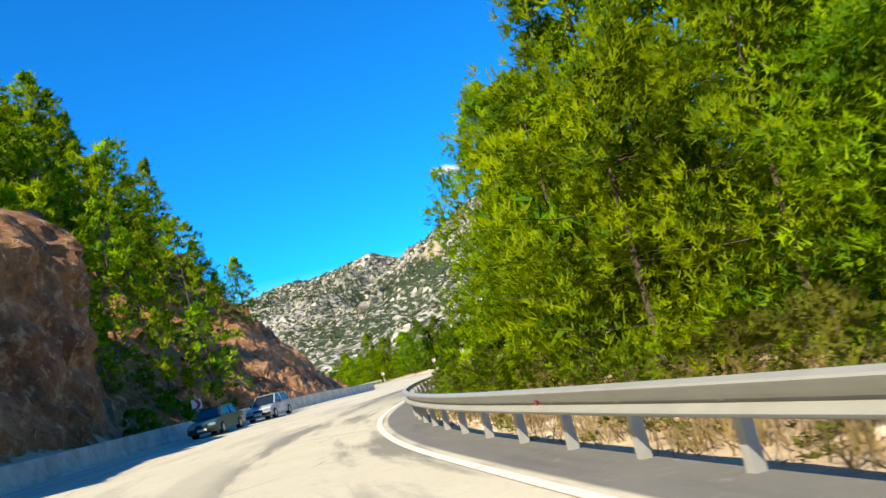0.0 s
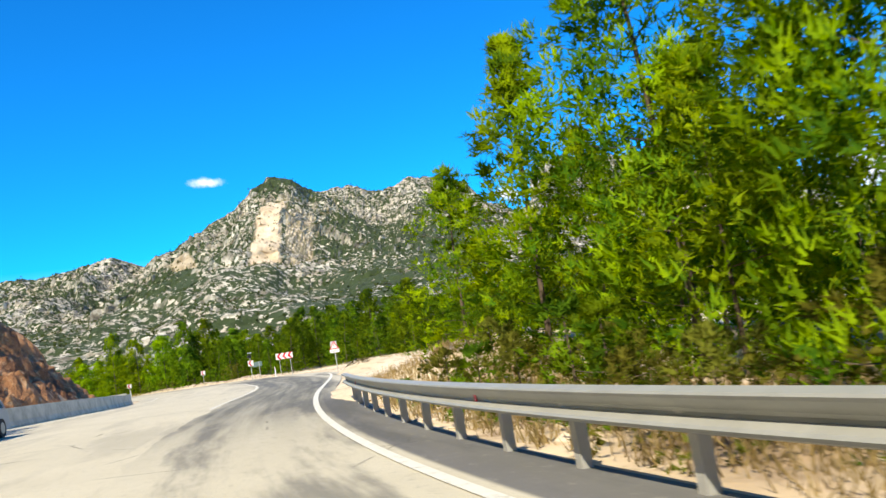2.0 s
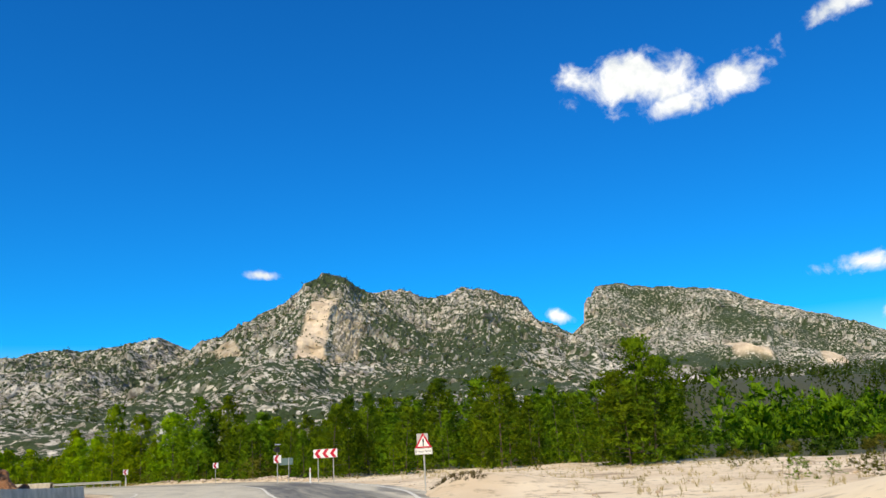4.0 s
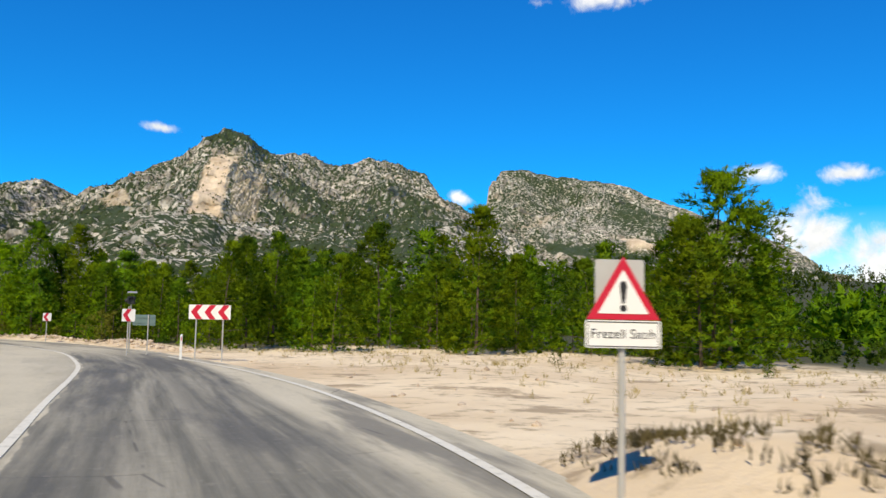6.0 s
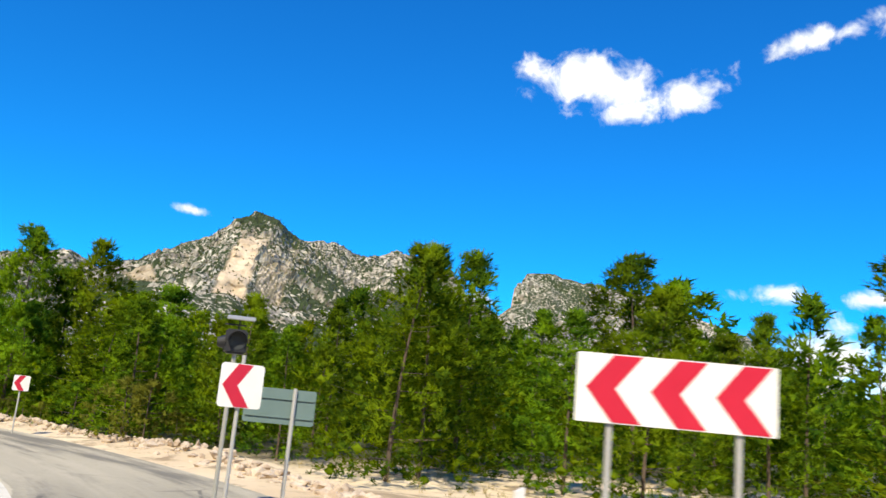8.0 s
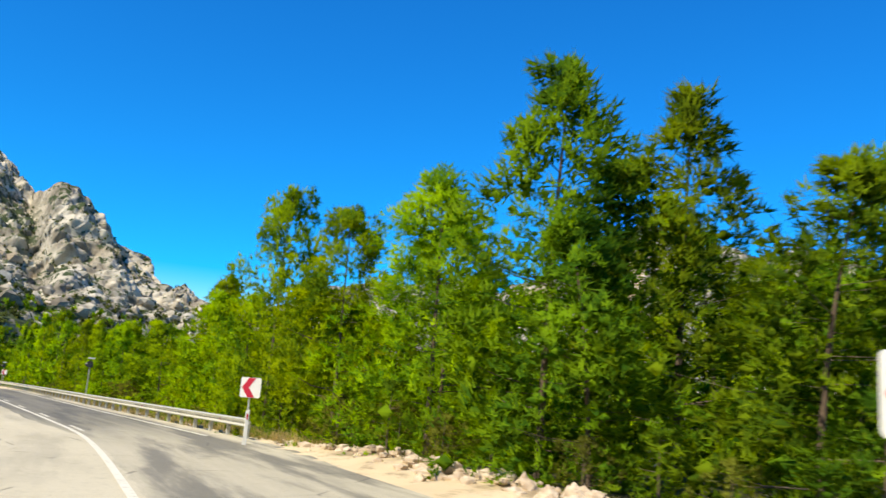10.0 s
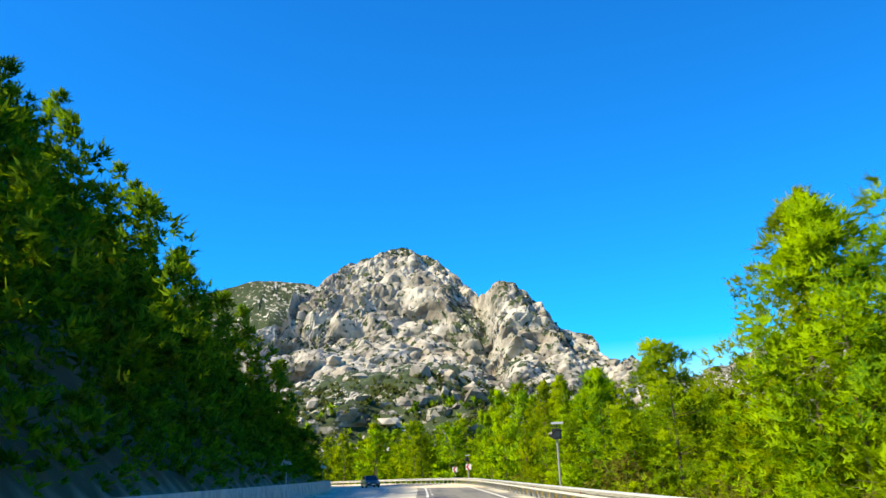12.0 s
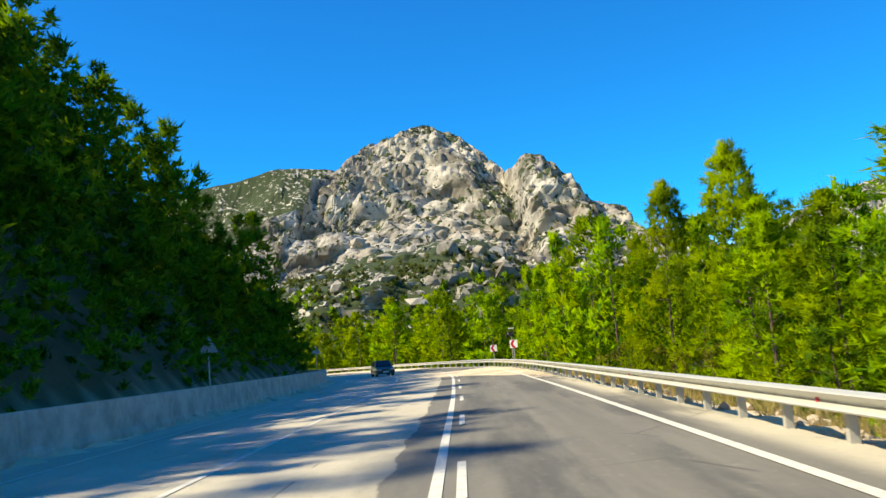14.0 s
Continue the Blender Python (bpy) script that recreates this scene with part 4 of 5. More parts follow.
# single pines on the red slope
scatter(rng, 5, (S_SPUR + 26, S_WALL1 - 8), (-14.0, -6.0), 5.0, NEAR, (4.2, 6.4))
scatter(rng, 62, (34, S_RAIL1 - 6), (1.9, 4.6), 1.0, BUSH, (0.6, 1.7))
scatter(rng, 14, (S_RAIL - 26, S_RAIL + 2), (2.4, 4.2), 1.2, BUSH, (0.8, 2.0))
scatter(rng, 34, (S_RAIL + 2, S_RAIL + 70), (3.4, 5.5), 1.2, BUSH, (1.0, 2.4))
scatter(rng, 26, (S_OPEN + 2, S_RAIL - 30), (12, 32), 1.5, BUSH, (0.5, 1.3))


def hillside(name, count, seed, s_range, back_range, size, label, keep, gap=2.2, small=False, mat=None):
    """Pines over a slope behind the wall, in one mesh."""
    rng = np.random.default_rng(seed)
    models = [pine(31, 10.0, 3.8, 28, 27, 0.56, 0.092, 0.0, blunt=0.7, heart_size=0.35), pine(32, 10.0, 4.4, 28, 27, 0.58, 0.092, 0.0, blunt=0.6, heart_size=0.35)]
    if small:
        models = [pine(33, 10.0, 4.8, 9, 18, 1.4, 0.3, 0.0, blunt=0.5, heart_size=0.0), pine(34, 10.0, 5.6, 9, 18, 1.5, 0.3, 0.0, blunt=0.5, heart_size=0.0)]
    packs = []
    for trunk, crown in models:
        v, q = np.zeros(len(crown.vertices) * 3), np.zeros(len(crown.loops) * 3)
        crown.vertices.foreach_get("co", v)
        crown.corner_normals.foreach_get("vector", q)
        packs.append((v.reshape(-1, 3), q.reshape(-1, 3)))
    n = count * 3
    ss, bb = rng.uniform(*s_range, n), rng.uniform(*back_range, n)
    p = place(ss, -bb - wall_off(ss))
    zz = terrain(p[:, 0], p[:, 1])
    _, dd = near_road(p[:, 0], p[:, 1])
    taken, verts, normals = np.zeros((0, 2)), [], []
    for (x, y, _), z, s0, b0, d0 in zip(p, zz, ss, bb, dd):
        if len(verts) >= count or -d0 < wall_off(s0) + 1.5 or not keep(s0, b0) or (len(taken) and ((taken - (x, y)) ** 2).sum(1).min() < gap * gap):
            continue
        taken = np.vstack([taken, (x, y)])
        h, a = rng.uniform(*size) / 10.0, rng.uniform(0, 6.28)
        v, m = packs[len(verts) % 2]
        v = v * (h * rng.uniform(0.85, 1.2), h * rng.uniform(0.85, 1.2), h)
        c, q = math.cos(a), math.sin(a)
        verts.append(np.stack([x + v[:, 0] * c - v[:, 1] * q, y + v[:, 0] * q + v[:, 1] * c, z - 0.2 + v[:, 2]], -1))
        normals.append(np.stack([m[:, 0] * c - m[:, 1] * q, m[:, 0] * q + m[:, 1] * c, m[:, 2]], -1))
    return tagged(new(name, leaf_mesh(name, np.concatenate(verts), np.concatenate(normals), mat or M_PINE)), label, "woodland", kind="stuff")


bare_face = lambda s0, b0: (s0 < S_SPUR + 1 and b0 < 5) or (s0 > S_SPUR + 19 and b0 < 5 + 0.42 * (s0 - S_SPUR - 19))  # noqa: E731
clump = lambda s0, b0: not bare_face(s0, b0) and (s0 < S_WALL1 - 34 or b0 > 16 or noise.fractal((s0 / 14, b0 / 10, 4.0), 1, 2, 3) > 0.1)  # noqa: E731
scatter(rng, 90, (66, S_WALL1 - 16), (-30.0, -5.2), 2.3, MID, (6.5, 10.0), lambda x, y, s, d: clump(s, -d - wall_off(s)))
hillside("hillside_pines", 150, 61, (60, S_WALL1 + 4), (24, 75), (6.5, 10.0), "sunlit pines high on the steep red slope", clump, 2.8, mat=M_PINE_SUN)
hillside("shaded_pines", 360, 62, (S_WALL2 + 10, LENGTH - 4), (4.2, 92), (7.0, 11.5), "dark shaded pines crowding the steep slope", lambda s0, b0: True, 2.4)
hillside("slope_scrub", 520, 63, (S_WALL2 + 8, S_WALL2 + 140), (2.0, 34), (2.2, 4.6), "dark undergrowth on the shaded slope", lambda s0, b0: True, 1.2, True)
hillside("foot_scrub", 620, 65, (S_WALL2 + 16, S_WALL2 + 130), (1.0, 13), (1.2, 2.6), "dark low scrub at the foot of the shaded slope", lambda s0, b0: True, 1.0, True)
hillside("cut_scrub", 130, 64, (70, S_WALL1 - 6), (0.8, 20), (1.4, 3.2), "low scrub on the red cut slope", clump, 2.0, True)


def wood(name, count, seed, area, size, label, tufts=16, blade=1.2, mat=None):
    """Far trees in one mesh."""
    rng = np.random.default_rng(seed)
    x, y = area(rng, count)
    z = terrain(x, y)
    h = rng.uniform(*size, len(x))
    c, o, b = [], [], []
    for k in range(tufts):
        f = (k + 0.5) / tufts
        a, r = rng.uniform(0, 6.28, len(x)), (1 - f ** 1.3) ** 0.7 * 0.3 * h * rng.uniform(0.3, 1, len(x))
        c.append(np.stack([x + r * np.cos(a), y + r * np.sin(a), z + h * (0.03 + 0.9 * f)], -1))
        o.append(np.stack([np.cos(a), np.sin(a), 0 * a], -1))
        b.append(h * (0.05 + 0.06 * (1 - f)))
    v, nrm = leafy(rng, np.concatenate(c), np.concatenate(o), np.concatenate(b), 7, blade, 0.27 * blade)
    return tagged(new(name, leaf_mesh(name, v, nrm, mat or M_PINE)), label, "woodland", kind="stuff")


def ring(a0, a1, r0, r1, cx, cy):
    def area(rng, n):
        a, r = np.radians(rng.uniform(a0, a1, n)), np.sqrt(rng.uniform(r0**2, r1**2, n))
        x, y = cx - r * np.sin(a), cy + r * np.cos(a)
        s, d = near_road(x, y)
        ok = ((d > 30) & ((r > 260) | (a > radians(-21)) | (r0 < 200))) | (-d - wall_off(s) > 55)
        return x[ok], y[ok]
    return area


wood("pine_wood", 700, 71, ring(-45, 60, 90, 330, -10, 125), (6, 11), "pine wood on the valley floor")
wood("valley_scrub", 2200, 74, lambda rng, n: ring(-52, -19, 48, 340, -2, 118)(rng, n), (0.5, 1.7), "low green scrub beyond the sandy clearing", 8, 0.3, M_FAR)
wood("slope_wood", 800, 75, ring(-50, -12, 190, 480, -2, 118), (3, 6), "green pine wood rising behind the clearing", 9, 0.8, M_FAR)
wood("wooded_rise", 1500, 72, ring(-48, 4, 330, 1000, -2, 125), (7, 13), "dark green wooded rise below the mountains", 9, 1.2, M_FAR)
wood("hill_foot_wood", 900, 73, ring(30, 64, 130, 420, -55, 223), (10, 17), "pine wood at the foot of the rocky hill", 12)


# ---- signs ----
def holder(name, label, category, p, turn, group=""):
    thing = tagged(new(name), label, category, group)
    thing.matrix_basis = pose(p[0], p[1], p[2], 0, 0, turn)
    return thing


def plate(bm, outline, y0, y1):
    """A flat plate from an outline of places right and up, between two depths."""
    a = [bm.verts.new((x, y0, z)) for x, z in outline]
    b = [bm.verts.new((x, y1, z)) for x, z in outline]
    bm.faces.new(a)
    bm.faces.new(b[::-1])
    for i in range(len(a)):
        j = (i + 1) % len(a)
        bm.faces.new((a[j], a[i], b[i], b[j]))
    return bm


def rounded(w, h, r, x=0.0, z=0.0, n=5):
    out = []
    for cx, cz, a0 in ((w / 2 - r, h / 2 - r, 0), (-w / 2 + r, h / 2 - r, 90), (-w / 2 + r, -h / 2 + r, 180), (w / 2 - r, -h / 2 + r, 270)):
        for k in range(n):
            a = radians(a0 + 90 * k / (n - 1))
            out.append((x + cx + r * math.cos(a), z + cz + r * math.sin(a)))
    return out[::-1]


def arrow(w, h, x, z, way):
    """A thick chevron that points left (-1) or right (1)."""
    t = 0.52 * w
    pts = [(-w / 2, 0), (w / 2 - t, h / 2), (w / 2, h / 2), (-w / 2 + t, 0), (w / 2, -h / 2), (w / 2 - t, -h / 2)]
    return [(x - way * px, z + pz) for px, pz in (pts if way < 0 else pts[::-1])]


def ground_z(x, y):
    return float(terrain(np.array([x]), np.array([y]))[0])


def chevron_sign(x, y, centre, turn, way=-1, wide=0.59, tall=0.0):
    z = ground_z(x, y)
    thing = holder("chevron_sign", "white square sign with red chevron on a thin steel post", "road sign", (x, y, z), turn, "chevron signs")
    c = centre - z
    bm = plate(bmesh.new(), rounded(wide, wide, 0.05, 0, c), -0.012, 0.0)
    panel = part("panel", bm, M_WHITE, thing)
    part("chevron", plate(bmesh.new(), arrow(wide * 0.66, wide * 0.97, 0.06 * -way * -1, c, way), -0.0165, -0.0125), M_RED, panel, "red chevron")
    part("back_bracket", box(bmesh.new(), (0.3, 0.02, 0.04), (0, 0.012, c)), M_POST, panel)
    part("post", tube(bmesh.new(), (0, 0.045, -0.2), (0, 0.045, c + wide / 2 + tall), 0.028), M_POST, thing)
    return thing


face = lambda x, y: heading_at(s_at(x, y))  # noqa: E731
for x, y, centre in ((-20.95, 194.1, 1.755), (-35.4, 210.7, 1.64), (-107.0, 272.6, 1.78), (-117.0, 279.8, 1.6)):
    chevron_sign(x, y, centre, face(x, y) - 14, wide=0.54 if y < 200 else 0.59)
chevron_sign(-11.5, 173.6, 1.88, face(-11.5, 173.6) - 4, tall=0.12)
p = spot(94.0, -wall_off(94.0) - 0.8)
chevron_sign(p.x, p.y, p.z + 1.75, 30.0, 1, 0.6, tall=0.3)

# the wide chevron board
bx, by = -7.28, 169.05
board = holder("chevron_board", "long white board with three red chevrons on two posts", "road sign", (bx, by, ground_z(bx, by)), -10)
c = 2.06 - ground_z(bx, by)
panel = part("panel", plate(bmesh.new(), rounded(1.8, 0.62, 0.02, 0, c), -0.015, 0.0), M_WHITE, board)
for k in (-0.56, 0.02, 0.6):
    part("chevron", plate(bmesh.new(), arrow(0.5, 0.6, k, c, -1), -0.0195, -0.0155), M_RED, panel, "red chevron")
for k in (-0.58, 0.58):
    part("post", tube(bmesh.new(), (k, 0.04, -0.25), (k, 0.04, c + 0.28), 0.03), M_POST, board)

# the back of a direction sign
gx0, gy0 = -11.0, 174.8
back_sign = holder("direction_sign", "green-grey back of a rectangular road sign", "road sign", (gx0, gy0, ground_z(gx0, gy0)), 6)
part("panel", plate(bmesh.new(), rounded(1.05, 0.52, 0.03, 0, 1.72), -0.004, 0.012), M_GREEN, back_sign)
for k in (-0.15, 0.12):
    part("rib", box(bmesh.new(), (1.0, 0.02, 0.035), (0, -0.015, 1.72 + k)), M_GREEN, back_sign)
part("post", tube(bmesh.new(), (0.2, -0.05, -0.2), (0.2, -0.05, 2.0), 0.03), M_POST, back_sign)

# the warning sign
wx, wy = -0.37, 139.0
wz = ground_z(wx + 0.5, wy)
warning = holder("warning_sign", "red-edged warning triangle over a lettered white plate", "road sign", (wx, wy, 0.0), -8)
tri = lambda r, z: [(-r * 0.866, z - r / 2), (0, z + r), (r * 0.866, z - r / 2)]  # noqa: E731
part("backing_plate", plate(bmesh.new(), rounded(0.45, 0.52, 0.02, -0.03, 2.02), 0.004, 0.014), M_POST, warning, "grey square backing plate")
triangle = part("triangle", plate(bmesh.new(), tri(0.385, 1.925), -0.012, 0.0), M_RED, warning, "red triangle with white field")
part("field", plate(bmesh.new(), tri(0.268, 1.92), -0.016, -0.0125), M_WHITE, triangle)
bm = plate(bmesh.new(), [(-0.014, 1.88), (-0.034, 2.04), (-0.02, 2.08), (0.02, 2.08), (0.034, 2.04), (0.014, 1.88)], -0.02, -0.0165)
plate(bm, rounded(0.06, 0.06, 0.029, 0, 1.835), -0.02, -0.0165)
part("exclamation_mark", bm, M_BLACK, triangle)
lettered = part("text_plate", plate(bmesh.new(), rounded(0.69, 0.25, 0.02, 0, 1.6), -0.012, 0.0), M_WHITE, warning, "white plate with black lettering")
bm = bmesh.new()
for x0, z0, w0, h0 in ((0, 1.71, 0.655, 0.008), (0, 1.49, 0.655, 0.008), (-0.3235, 1.6, 0.008, 0.212), (0.3235, 1.6, 0.008, 0.212)):
    box(bm, (w0, 0.003, h0), (x0, -0.0145, z0))
part("border", bm, M_BLACK, lettered)
words = bpy.data.curves.new("lettering", "FONT")
words.body, words.size, words.align_x, words.align_y, words.extrude = "Frezeli Sat\u0131h", 0.122, "CENTER", "CENTER", 0.001
ink = new("lettering", words)
bpy.context.view_layer.update()
letters = bpy.data.meshes.new_from_object(ink.evaluated_get(bpy.context.evaluated_depsgraph_get()))
bpy.data.objects.remove(ink)
letters.materials.clear()
letters.materials.append(M_BLACK)
ink = new("lettering", letters)
ink.parent, ink.matrix_basis = lettered, pose(0, -0.0145, 1.6, 90, 0, 0)
part("post", tube(bmesh.new(), (0, 0.05, wz - 0.25), (0, 0.05, 2.2), 0.032), M_POST, warning)


def flasher(x, y, top, turn):
    z = ground_z(x, y)
    thing = holder("warning_flasher", "black flashing traffic lamp with solar panel on a steel pole", "traffic light", (x, y, z), turn, "flashing lamps")
    h = top - z
    part("pole", tube(bmesh.new(), (0, 0, -0.3), (0, 0, h - 0.6), 0.038), M_STEEL, thing)
    lamp = part("housing", box(bmesh.new(), (0.36, 0.24, 0.4), (0.0, 0, h - 0.4), 0.03), M_BLACK, thing)
    part("lens", tube(bmesh.new(), (0.03, -0.118, h - 0.4), (0.03, -0.132, h - 0.4), 0.135, sides=24), M_DIM, lamp, "grey round lens")
    bm = bmesh.new()
    tube(bm, (0.03, -0.12, h - 0.4), (0.03, -0.3, h - 0.4), 0.155, 0.16, 24)
    for f in [f for f in bm.faces if len(f.verts) > 4 or f.calc_center_median().z < h - 0.42]:
        bm.faces.remove(f)
    bmesh.ops.solidify(bm, geom=bm.faces[:], thickness=0.006)
    part("visor", bm, M_BLACK, lamp)
    part("side_lamp", tube(bmesh.new(), (-0.17, 0, h - 0.42), (-0.3, 0, h - 0.43), 0.12, 0.075, 16), M_BLACK, thing)
    part("bracket", box(bmesh.new(), (0.34, 0.03, 0.025), (-0.04, 0, h - 0.12)), M_BLACK, thing)
    part("stalk", tube(bmesh.new(), (0.02, 0, h - 0.22), (0.02, 0, h - 0.02), 0.016), M_BLACK, thing)
    part("solar_panel", box(bmesh.new(), (0.46, 0.3, 0.018), (0.04, 0, h), 0.004, Euler((radians(16), 0, 0)).to_matrix().to_4x4()), M_STEEL, thing, "thin pale-edged solar panel")
    return thing


flasher(-61.3, 234.1, 2.95, 40)
flasher(-11.9, 176.1, 3.05, 5)
flasher(-108.2, 273.6, 3.0, 40)


def marker_post(x, y, top):
    z = ground_z(x, y)
    thing = holder("marker_post", "slim white roadside marker post with red reflector", "marker post", (x, y, z), face(x, y), "marker posts")
    part("post", plate(bmesh.new(), [(-0.05, -0.2), (-0.05, top - z - 0.04), (0.05, top - z), (0.05, -0.2)][::1], -0.02, 0.02), M_WHITE, thing)
    part("reflector", box(bmesh.new(), (0.05, 0.006, 0.16), (0.0, -0.024, top - z - 0.2), 0.002), M_RED, thing, "red reflector")
    return thing


marker_post(-8.5, 169.7, 1.1)
marker_post(-35.2, 210.35, 1.0)


def far_sign(s0, back, top, turn, label):
    """A triangular sign behind the wall, facing away."""
    p = spot(s0, -wall_off(s0) - back)
    z = ground_z(p.x, p.y)
    thing = holder("triangle_sign", label, "road sign", (p.x, p.y, z), turn, "signs behind the barrier")
    part("panel", plate(bmesh.new(), tri(0.5, top - z - 0.3), -0.006, 0.006), M_POST, thing)
    part("post", tube(bmesh.new(), (0, -0.04, -0.3), (0, -0.04, top - z), 0.03), M_POST, thing)


far_sign(277.0, 0.9, 2.9, 45, "grey back of a triangular sign behind the barrier")
far_sign(316.0, 0.9, 2.9, 60, "grey back of a triangular sign behind the barrier")


# ---- cars ----
def car(s0, d0, paint, label, name="car", length=4.2, high=1.42, hatch=0.0):
    p = spot(s0, d0)
    thing = holder(name, label, "car", (p.x, p.y, p.z), heading_at(s0) + 180)
    h = length / 2
    wide = 1.66

    def shell(outline, w0, w1, mat, nm, lab=""):
        """A side outline given width, drawn in towards the roof."""
        bm = bmesh.new()
        zs = [z for _, z in outline]
        lo, hi = min(zs), max(zs)
        half = lambda z: w0 + (w1 - w0) * (z - lo) / (hi - lo)  # noqa: E731
        a = [bm.verts.new((-half(z), y, z)) for y, z in outline]
        b = [bm.verts.new((half(z), y, z)) for y, z in outline]
        bm.faces.new(a)
        bm.faces.new(b[::-1])
        for i in range(len(a)):
            j = (i + 1) % len(a)
            bm.faces.new((a[j], a[i], b[i], b[j]))
        bmesh.ops.recalc_face_normals(bm, faces=bm.faces[:])
        bmesh.ops.bevel(bm, geom=bm.edges[:], offset=0.035, segments=2, affect="EDGES")
        return part(nm, bm, mat, thing, lab)

    # y runs forwards
    body = shell([(-h, 0.3), (-h, 0.72), (-h + 0.08, 0.9), (-h + 0.75, 0.94), (0.75, 0.92), (h - 0.35, 0.78), (h - 0.03, 0.64), (h, 0.32), (h - 0.15, 0.22), (-h + 0.15, 0.22)],
                 wide / 2 - 0.02, wide / 2 - 0.05, paint, "body")
    shell([(-h + 0.5 - 0.3 * hatch, 0.9), (-h + 0.95 - 0.5 * hatch, high - 0.02), (-0.1, high), (0.35, high - 0.03), (1.02, 0.9)], wide / 2 - 0.09, wide / 2 - 0.24, M_GLASS, "glasshouse", "dark glazing")
    bm = bmesh.new()
    box(bm, (wide - 0.5, 1.45 + 0.4 * hatch, 0.05), (0, -0.42 - 0.2 * hatch, high + 0.005), 0.02)
    part("roof", bm, paint, thing)
    for sx in (-1, 1):
        for y0, y1 in ((0.32, 0.98), (-0.45, -0.4), (-h + 0.98 - 0.5 * hatch, -h + 0.55 - 0.3 * hatch)):
            bm = tube(bmesh.new(), (sx * (wide / 2 - 0.225), y0, high - 0.02), (sx * (wide / 2 - 0.085), y1, 0.92), 0.035, 0.04, 6)
            part("pillar", bm, paint, thing)
        part("headlight", box(bmesh.new(), (0.36, 0.06, 0.14), (sx * (wide / 2 - 0.27), h - 0.03, 0.6), 0.02), M_LENS, thing, "clear headlight")
        part("mirror", box(bmesh.new(), (0.16, 0.09, 0.11), (sx * (wide / 2 + 0.07), 0.72, 0.98), 0.025), M_BLACK, thing)
        for y0 in (h - 0.82, -h + 0.8):
            wheel = part("wheel", tube(bmesh.new(), (sx * (wide / 2 - 0.2), y0, 0.3), (sx * (wide / 2 + 0.005), y0, 0.3), 0.3, sides=22), M_TYRE, thing)
            part("rim", tube(bmesh.new(), (sx * (wide / 2), y0, 0.3), (sx * (wide / 2 + 0.014), y0, 0.3), 0.19, 0.17, 16), M_STEEL, wheel)
    part("grille", box(bmesh.new(), (0.62, 0.04, 0.13), (0, h - 0.012, 0.6), 0.01), M_BLACK, thing)
    part("bumper", box(bmesh.new(), (wide - 0.04, 0.14, 0.17), (0, h - 0.03, 0.38), 0.04), M_BLACK, thing)
    part("number_plate", box(bmesh.new(), (0.5, 0.012, 0.11), (0, h + 0.05, 0.4), 0.003), M_WHITE, thing, "plain white plate")
    return thing


def paint(name, color):
    return material(name, lambda n, at: (n.mix(n.noise(at, 1.5, 3.0), color, tuple(0.8 * c for c in color)), None), 0.28, Coat_Weight=0.6)


P_TEAL, P_SILVER, P_DARK = paint("teal_paint", (0.02, 0.075, 0.085)), paint("silver_paint", (0.5, 0.53, 0.56)), paint("navy_paint", (0.02, 0.03, 0.06))
car(88.5, -10.6, P_TEAL, "dark teal boxy saloon car on the far lane", high=1.4)
car(96.5, -10.6, P_SILVER, "silver hatchback car on the far lane", hatch=1.0, high=1.46)
car(322.0, -7.8, P_DARK, "dark blue car far along the road")


# ---- stones and dry grass ----
def stones(name, count, seed, spots, size, mat, label, sub=1):
    """Rough stones in one mesh."""
    rng = np.random.default_rng(seed)
    bm = bmesh.new()
    bmesh.ops.create_icosphere(bm, subdivisions=sub, radius=1.0)
    v0 = np.array([v.co[:] for v in bm.verts])
    f0 = np.array([[v.index for v in f.verts] for f in bm.faces])
    bm.free()
    xyz = spots(rng, count)
    verts, faces = [], []
    for k, p in enumerate(xyz):
        r = size(rng) * rng.uniform(0.7, 1.3, 3) * (1, 1, 0.75)
        v = v0 * (1 + 0.24 * rng.normal(size=(len(v0), 1))) * r
        a = rng.uniform(0, 6.28)
        c, q = math.cos(a), math.sin(a)
        verts.append(np.stack([p[0] + v[:, 0] * c - v[:, 1] * q, p[1] + v[:, 0] * q + v[:, 1] * c, p[2] + v[:, 2]], -1))
        faces.append(f0 + k * len(v0))
    return tagged(new(name, mesh_of(name, np.concatenate(verts).tolist(), np.concatenate(faces).tolist(), mat)), label, "stones", kind="stuff")


def along(s0, s1, d0, d1, peak=None):
    def spots(rng, n):
        s, d = rng.uniform(s0, s1, n), rng.normal(d0, d1, n) if peak else rng.uniform(d0, d1, n)
        p = place(s, d)
        return np.stack([p[:, 0], p[:, 1], terrain(p[:, 0], p[:, 1])], -1)
    return spots


stones("rubble", 420, 81, along(S_RAIL - 40, S_RAIL + 2, 2.5, 0.4, True), lambda r: r.uniform(0.05, 0.2), M_STONE, "bank of pale broken rubble beside the road")
stones("roadside_stones", 260, 82, along(S_OPEN - 10, S_RAIL - 36, 1.6, 22), lambda r: r.uniform(0.03, 0.12), M_STONE, "small stones scattered on pale sand")
stones("verge_stones", 300, 83, along(30, S_RAIL1 + 10, 1.5, 6), lambda r: r.uniform(0.04, 0.2), M_STONE, "pale stones behind the guardrail")
stones("bank_stones", 120, 84, along(S_RAIL, S_RAIL + 60, 1.5, 3.2), lambda r: r.uniform(0.04, 0.14), M_STONE, "pale stones below the guardrail")


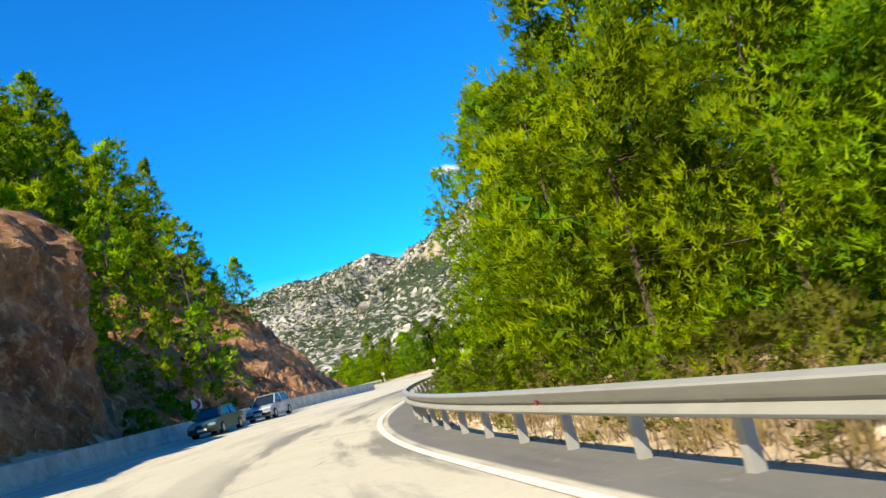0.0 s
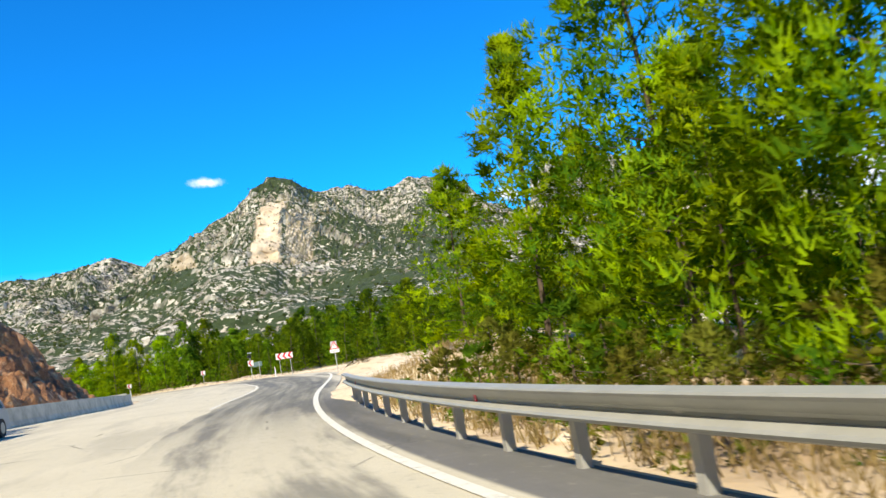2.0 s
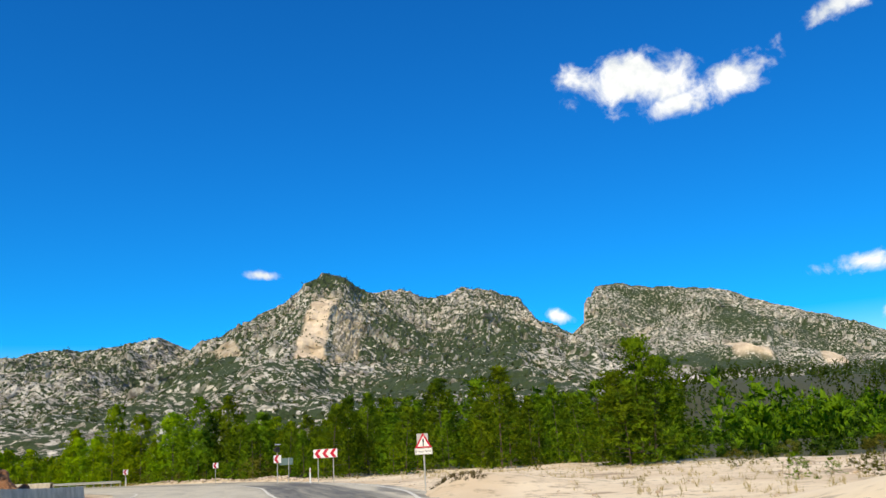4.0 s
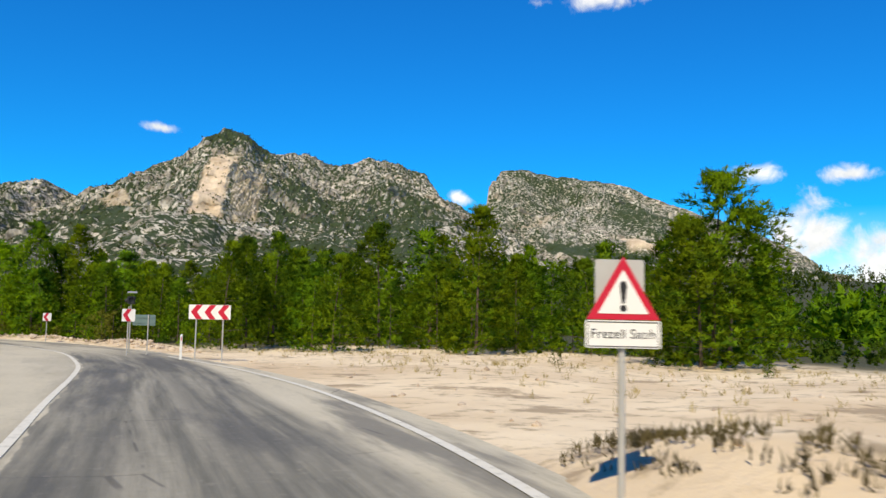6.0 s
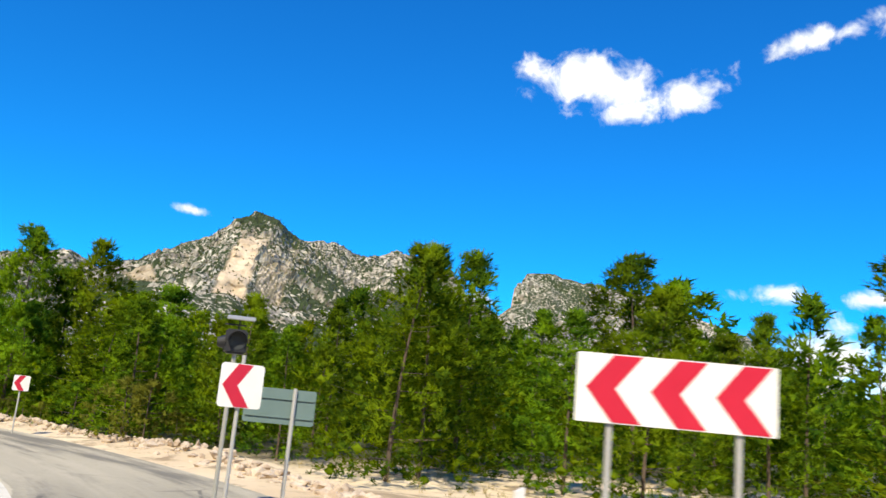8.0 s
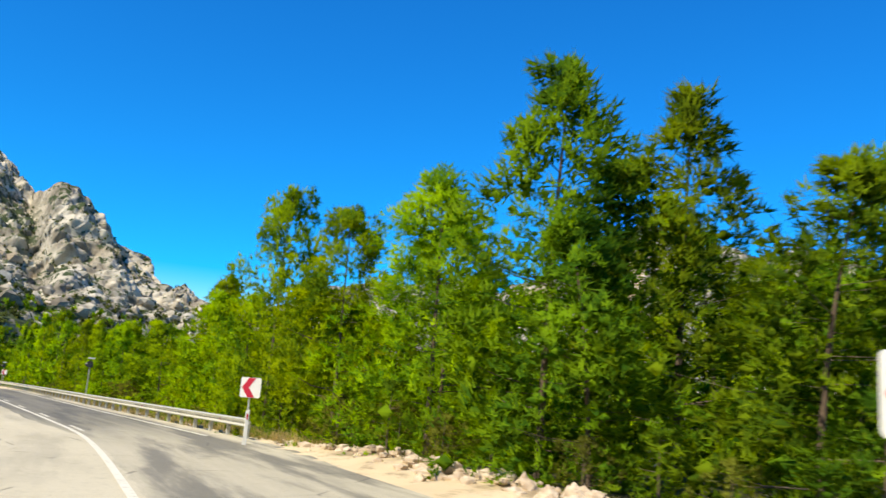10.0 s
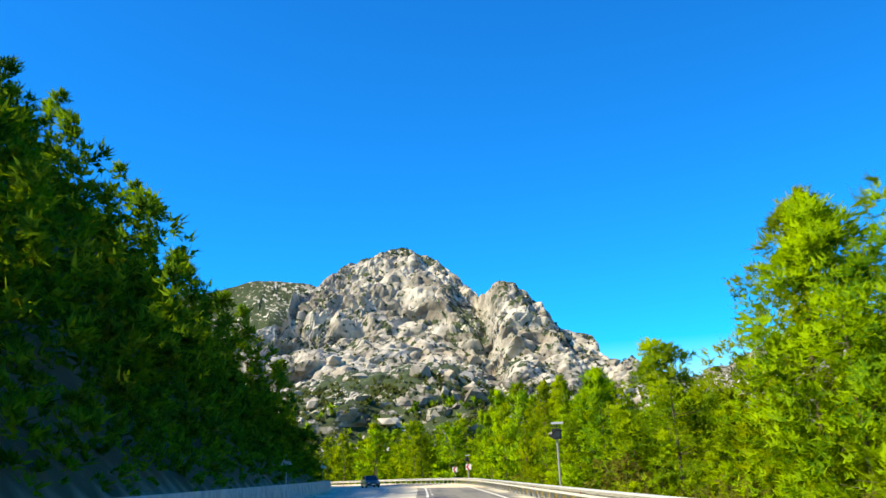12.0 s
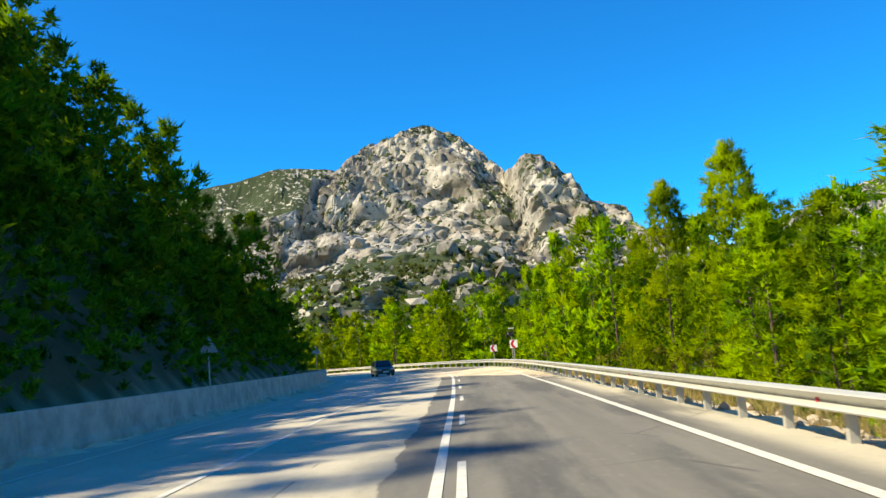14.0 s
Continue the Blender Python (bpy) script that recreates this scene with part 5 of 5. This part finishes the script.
def grass(name, count, seed, spots, high, mat, label):
    rng = np.random.default_rng(seed)
    p = spots(rng, count)
    v, f = blades(rng, p, np.tile([0, 0, 1.0], (len(p), 1)), 9, high, 0.012, 0.35)
    return tagged(new(name, mesh_of(name, v.tolist(), f.tolist(), mat)), label, "grass", kind="stuff")


M_STRAW = foliage("dry_grass", (0.46, 0.36, 0.16), (0.26, 0.2, 0.08))
grass("dry_grass", 2600, 91, along(30, S_RAIL1 + 6, 1.6, 6.5), 0.38, M_STRAW, "tufts of dry straw-coloured grass behind the guardrail")
M_WEED = foliage("dull_weeds", (0.17, 0.14, 0.06), (0.07, 0.06, 0.03))
grass("weeds", 150, 92, along(s_at(0, 137.6), s_at(0, 142), 0.9, 2.7), 0.13, M_WEED, "dull brown-green weeds round the sign post")
grass("clearing_grass", 900, 93, along(S_OPEN, S_RAIL - 30, 5, 30), 0.22, M_STRAW, "sparse dry grass on the sand")
grass("bank_grass", 1500, 94, along(S_RAIL, S_RAIL + 75, 1.6, 4.2), 0.34, M_STRAW, "dry grass under the guardrail")


def on_hill(name, low, high):
    """Places on a mountain's sheet between two heights, at random."""
    def spots(rng, n):
        me = bpy.data.objects[name].data
        v = np.zeros(len(me.vertices) * 3)
        me.vertices.foreach_get("co", v)
        v = v.reshape(-1, 3)
        v = v[(v[:, 2] > low) & (v[:, 2] < high)]
        return v[rng.integers(0, len(v), n)]
    return spots


stones("boulders", 1500, 85, on_hill("rocky_hill", 26, 85), lambda r: 1.0 + 4.6 * r.random() ** 4, M_BOULDER, "pale limestone boulders tumbled down the hill")


def scrub(name, count, seed, spots, size, mat, label, count_each=14):
    rng = np.random.default_rng(seed)
    p = spots(rng, count)
    c = np.repeat(p, 2, 0) + rng.normal(size=(2 * count, 3)) * size * 0.4
    o = np.tile([0, 0, 0.3], (len(c), 1))
    v, nrm = leafy(rng, c, o, np.full(len(c), size * 0.7), count_each, size * 0.7, size * 0.2)
    return tagged(new(name, leaf_mesh(name, v, nrm, mat)), label, "scrub", kind="stuff")


M_MAQUIS = foliage("hill_scrub", (0.1, 0.12, 0.03), (0.04, 0.055, 0.02))
scrub("hill_scrub", 2400, 95, on_hill("rocky_hill", 2, 52), 2.6, M_MAQUIS, "dark scrub between the boulders")
scrub("foot_thicket", 700, 97, on_hill("rocky_hill", -2, 40), 4.0, M_PINE, "dark green trees at the foot of the rocks")
scrub("crest_scrub", 420, 96, on_hill("rocky_hill", 70, 260), 2.0, M_MAQUIS, "scattered scrub on the bare rock")
scrub("mountain_scrub", 8000, 98, on_hill("mountain", 40, 420), 3.0, M_MAQUIS, "dark scrub dotted over the limestone mountain", 7)
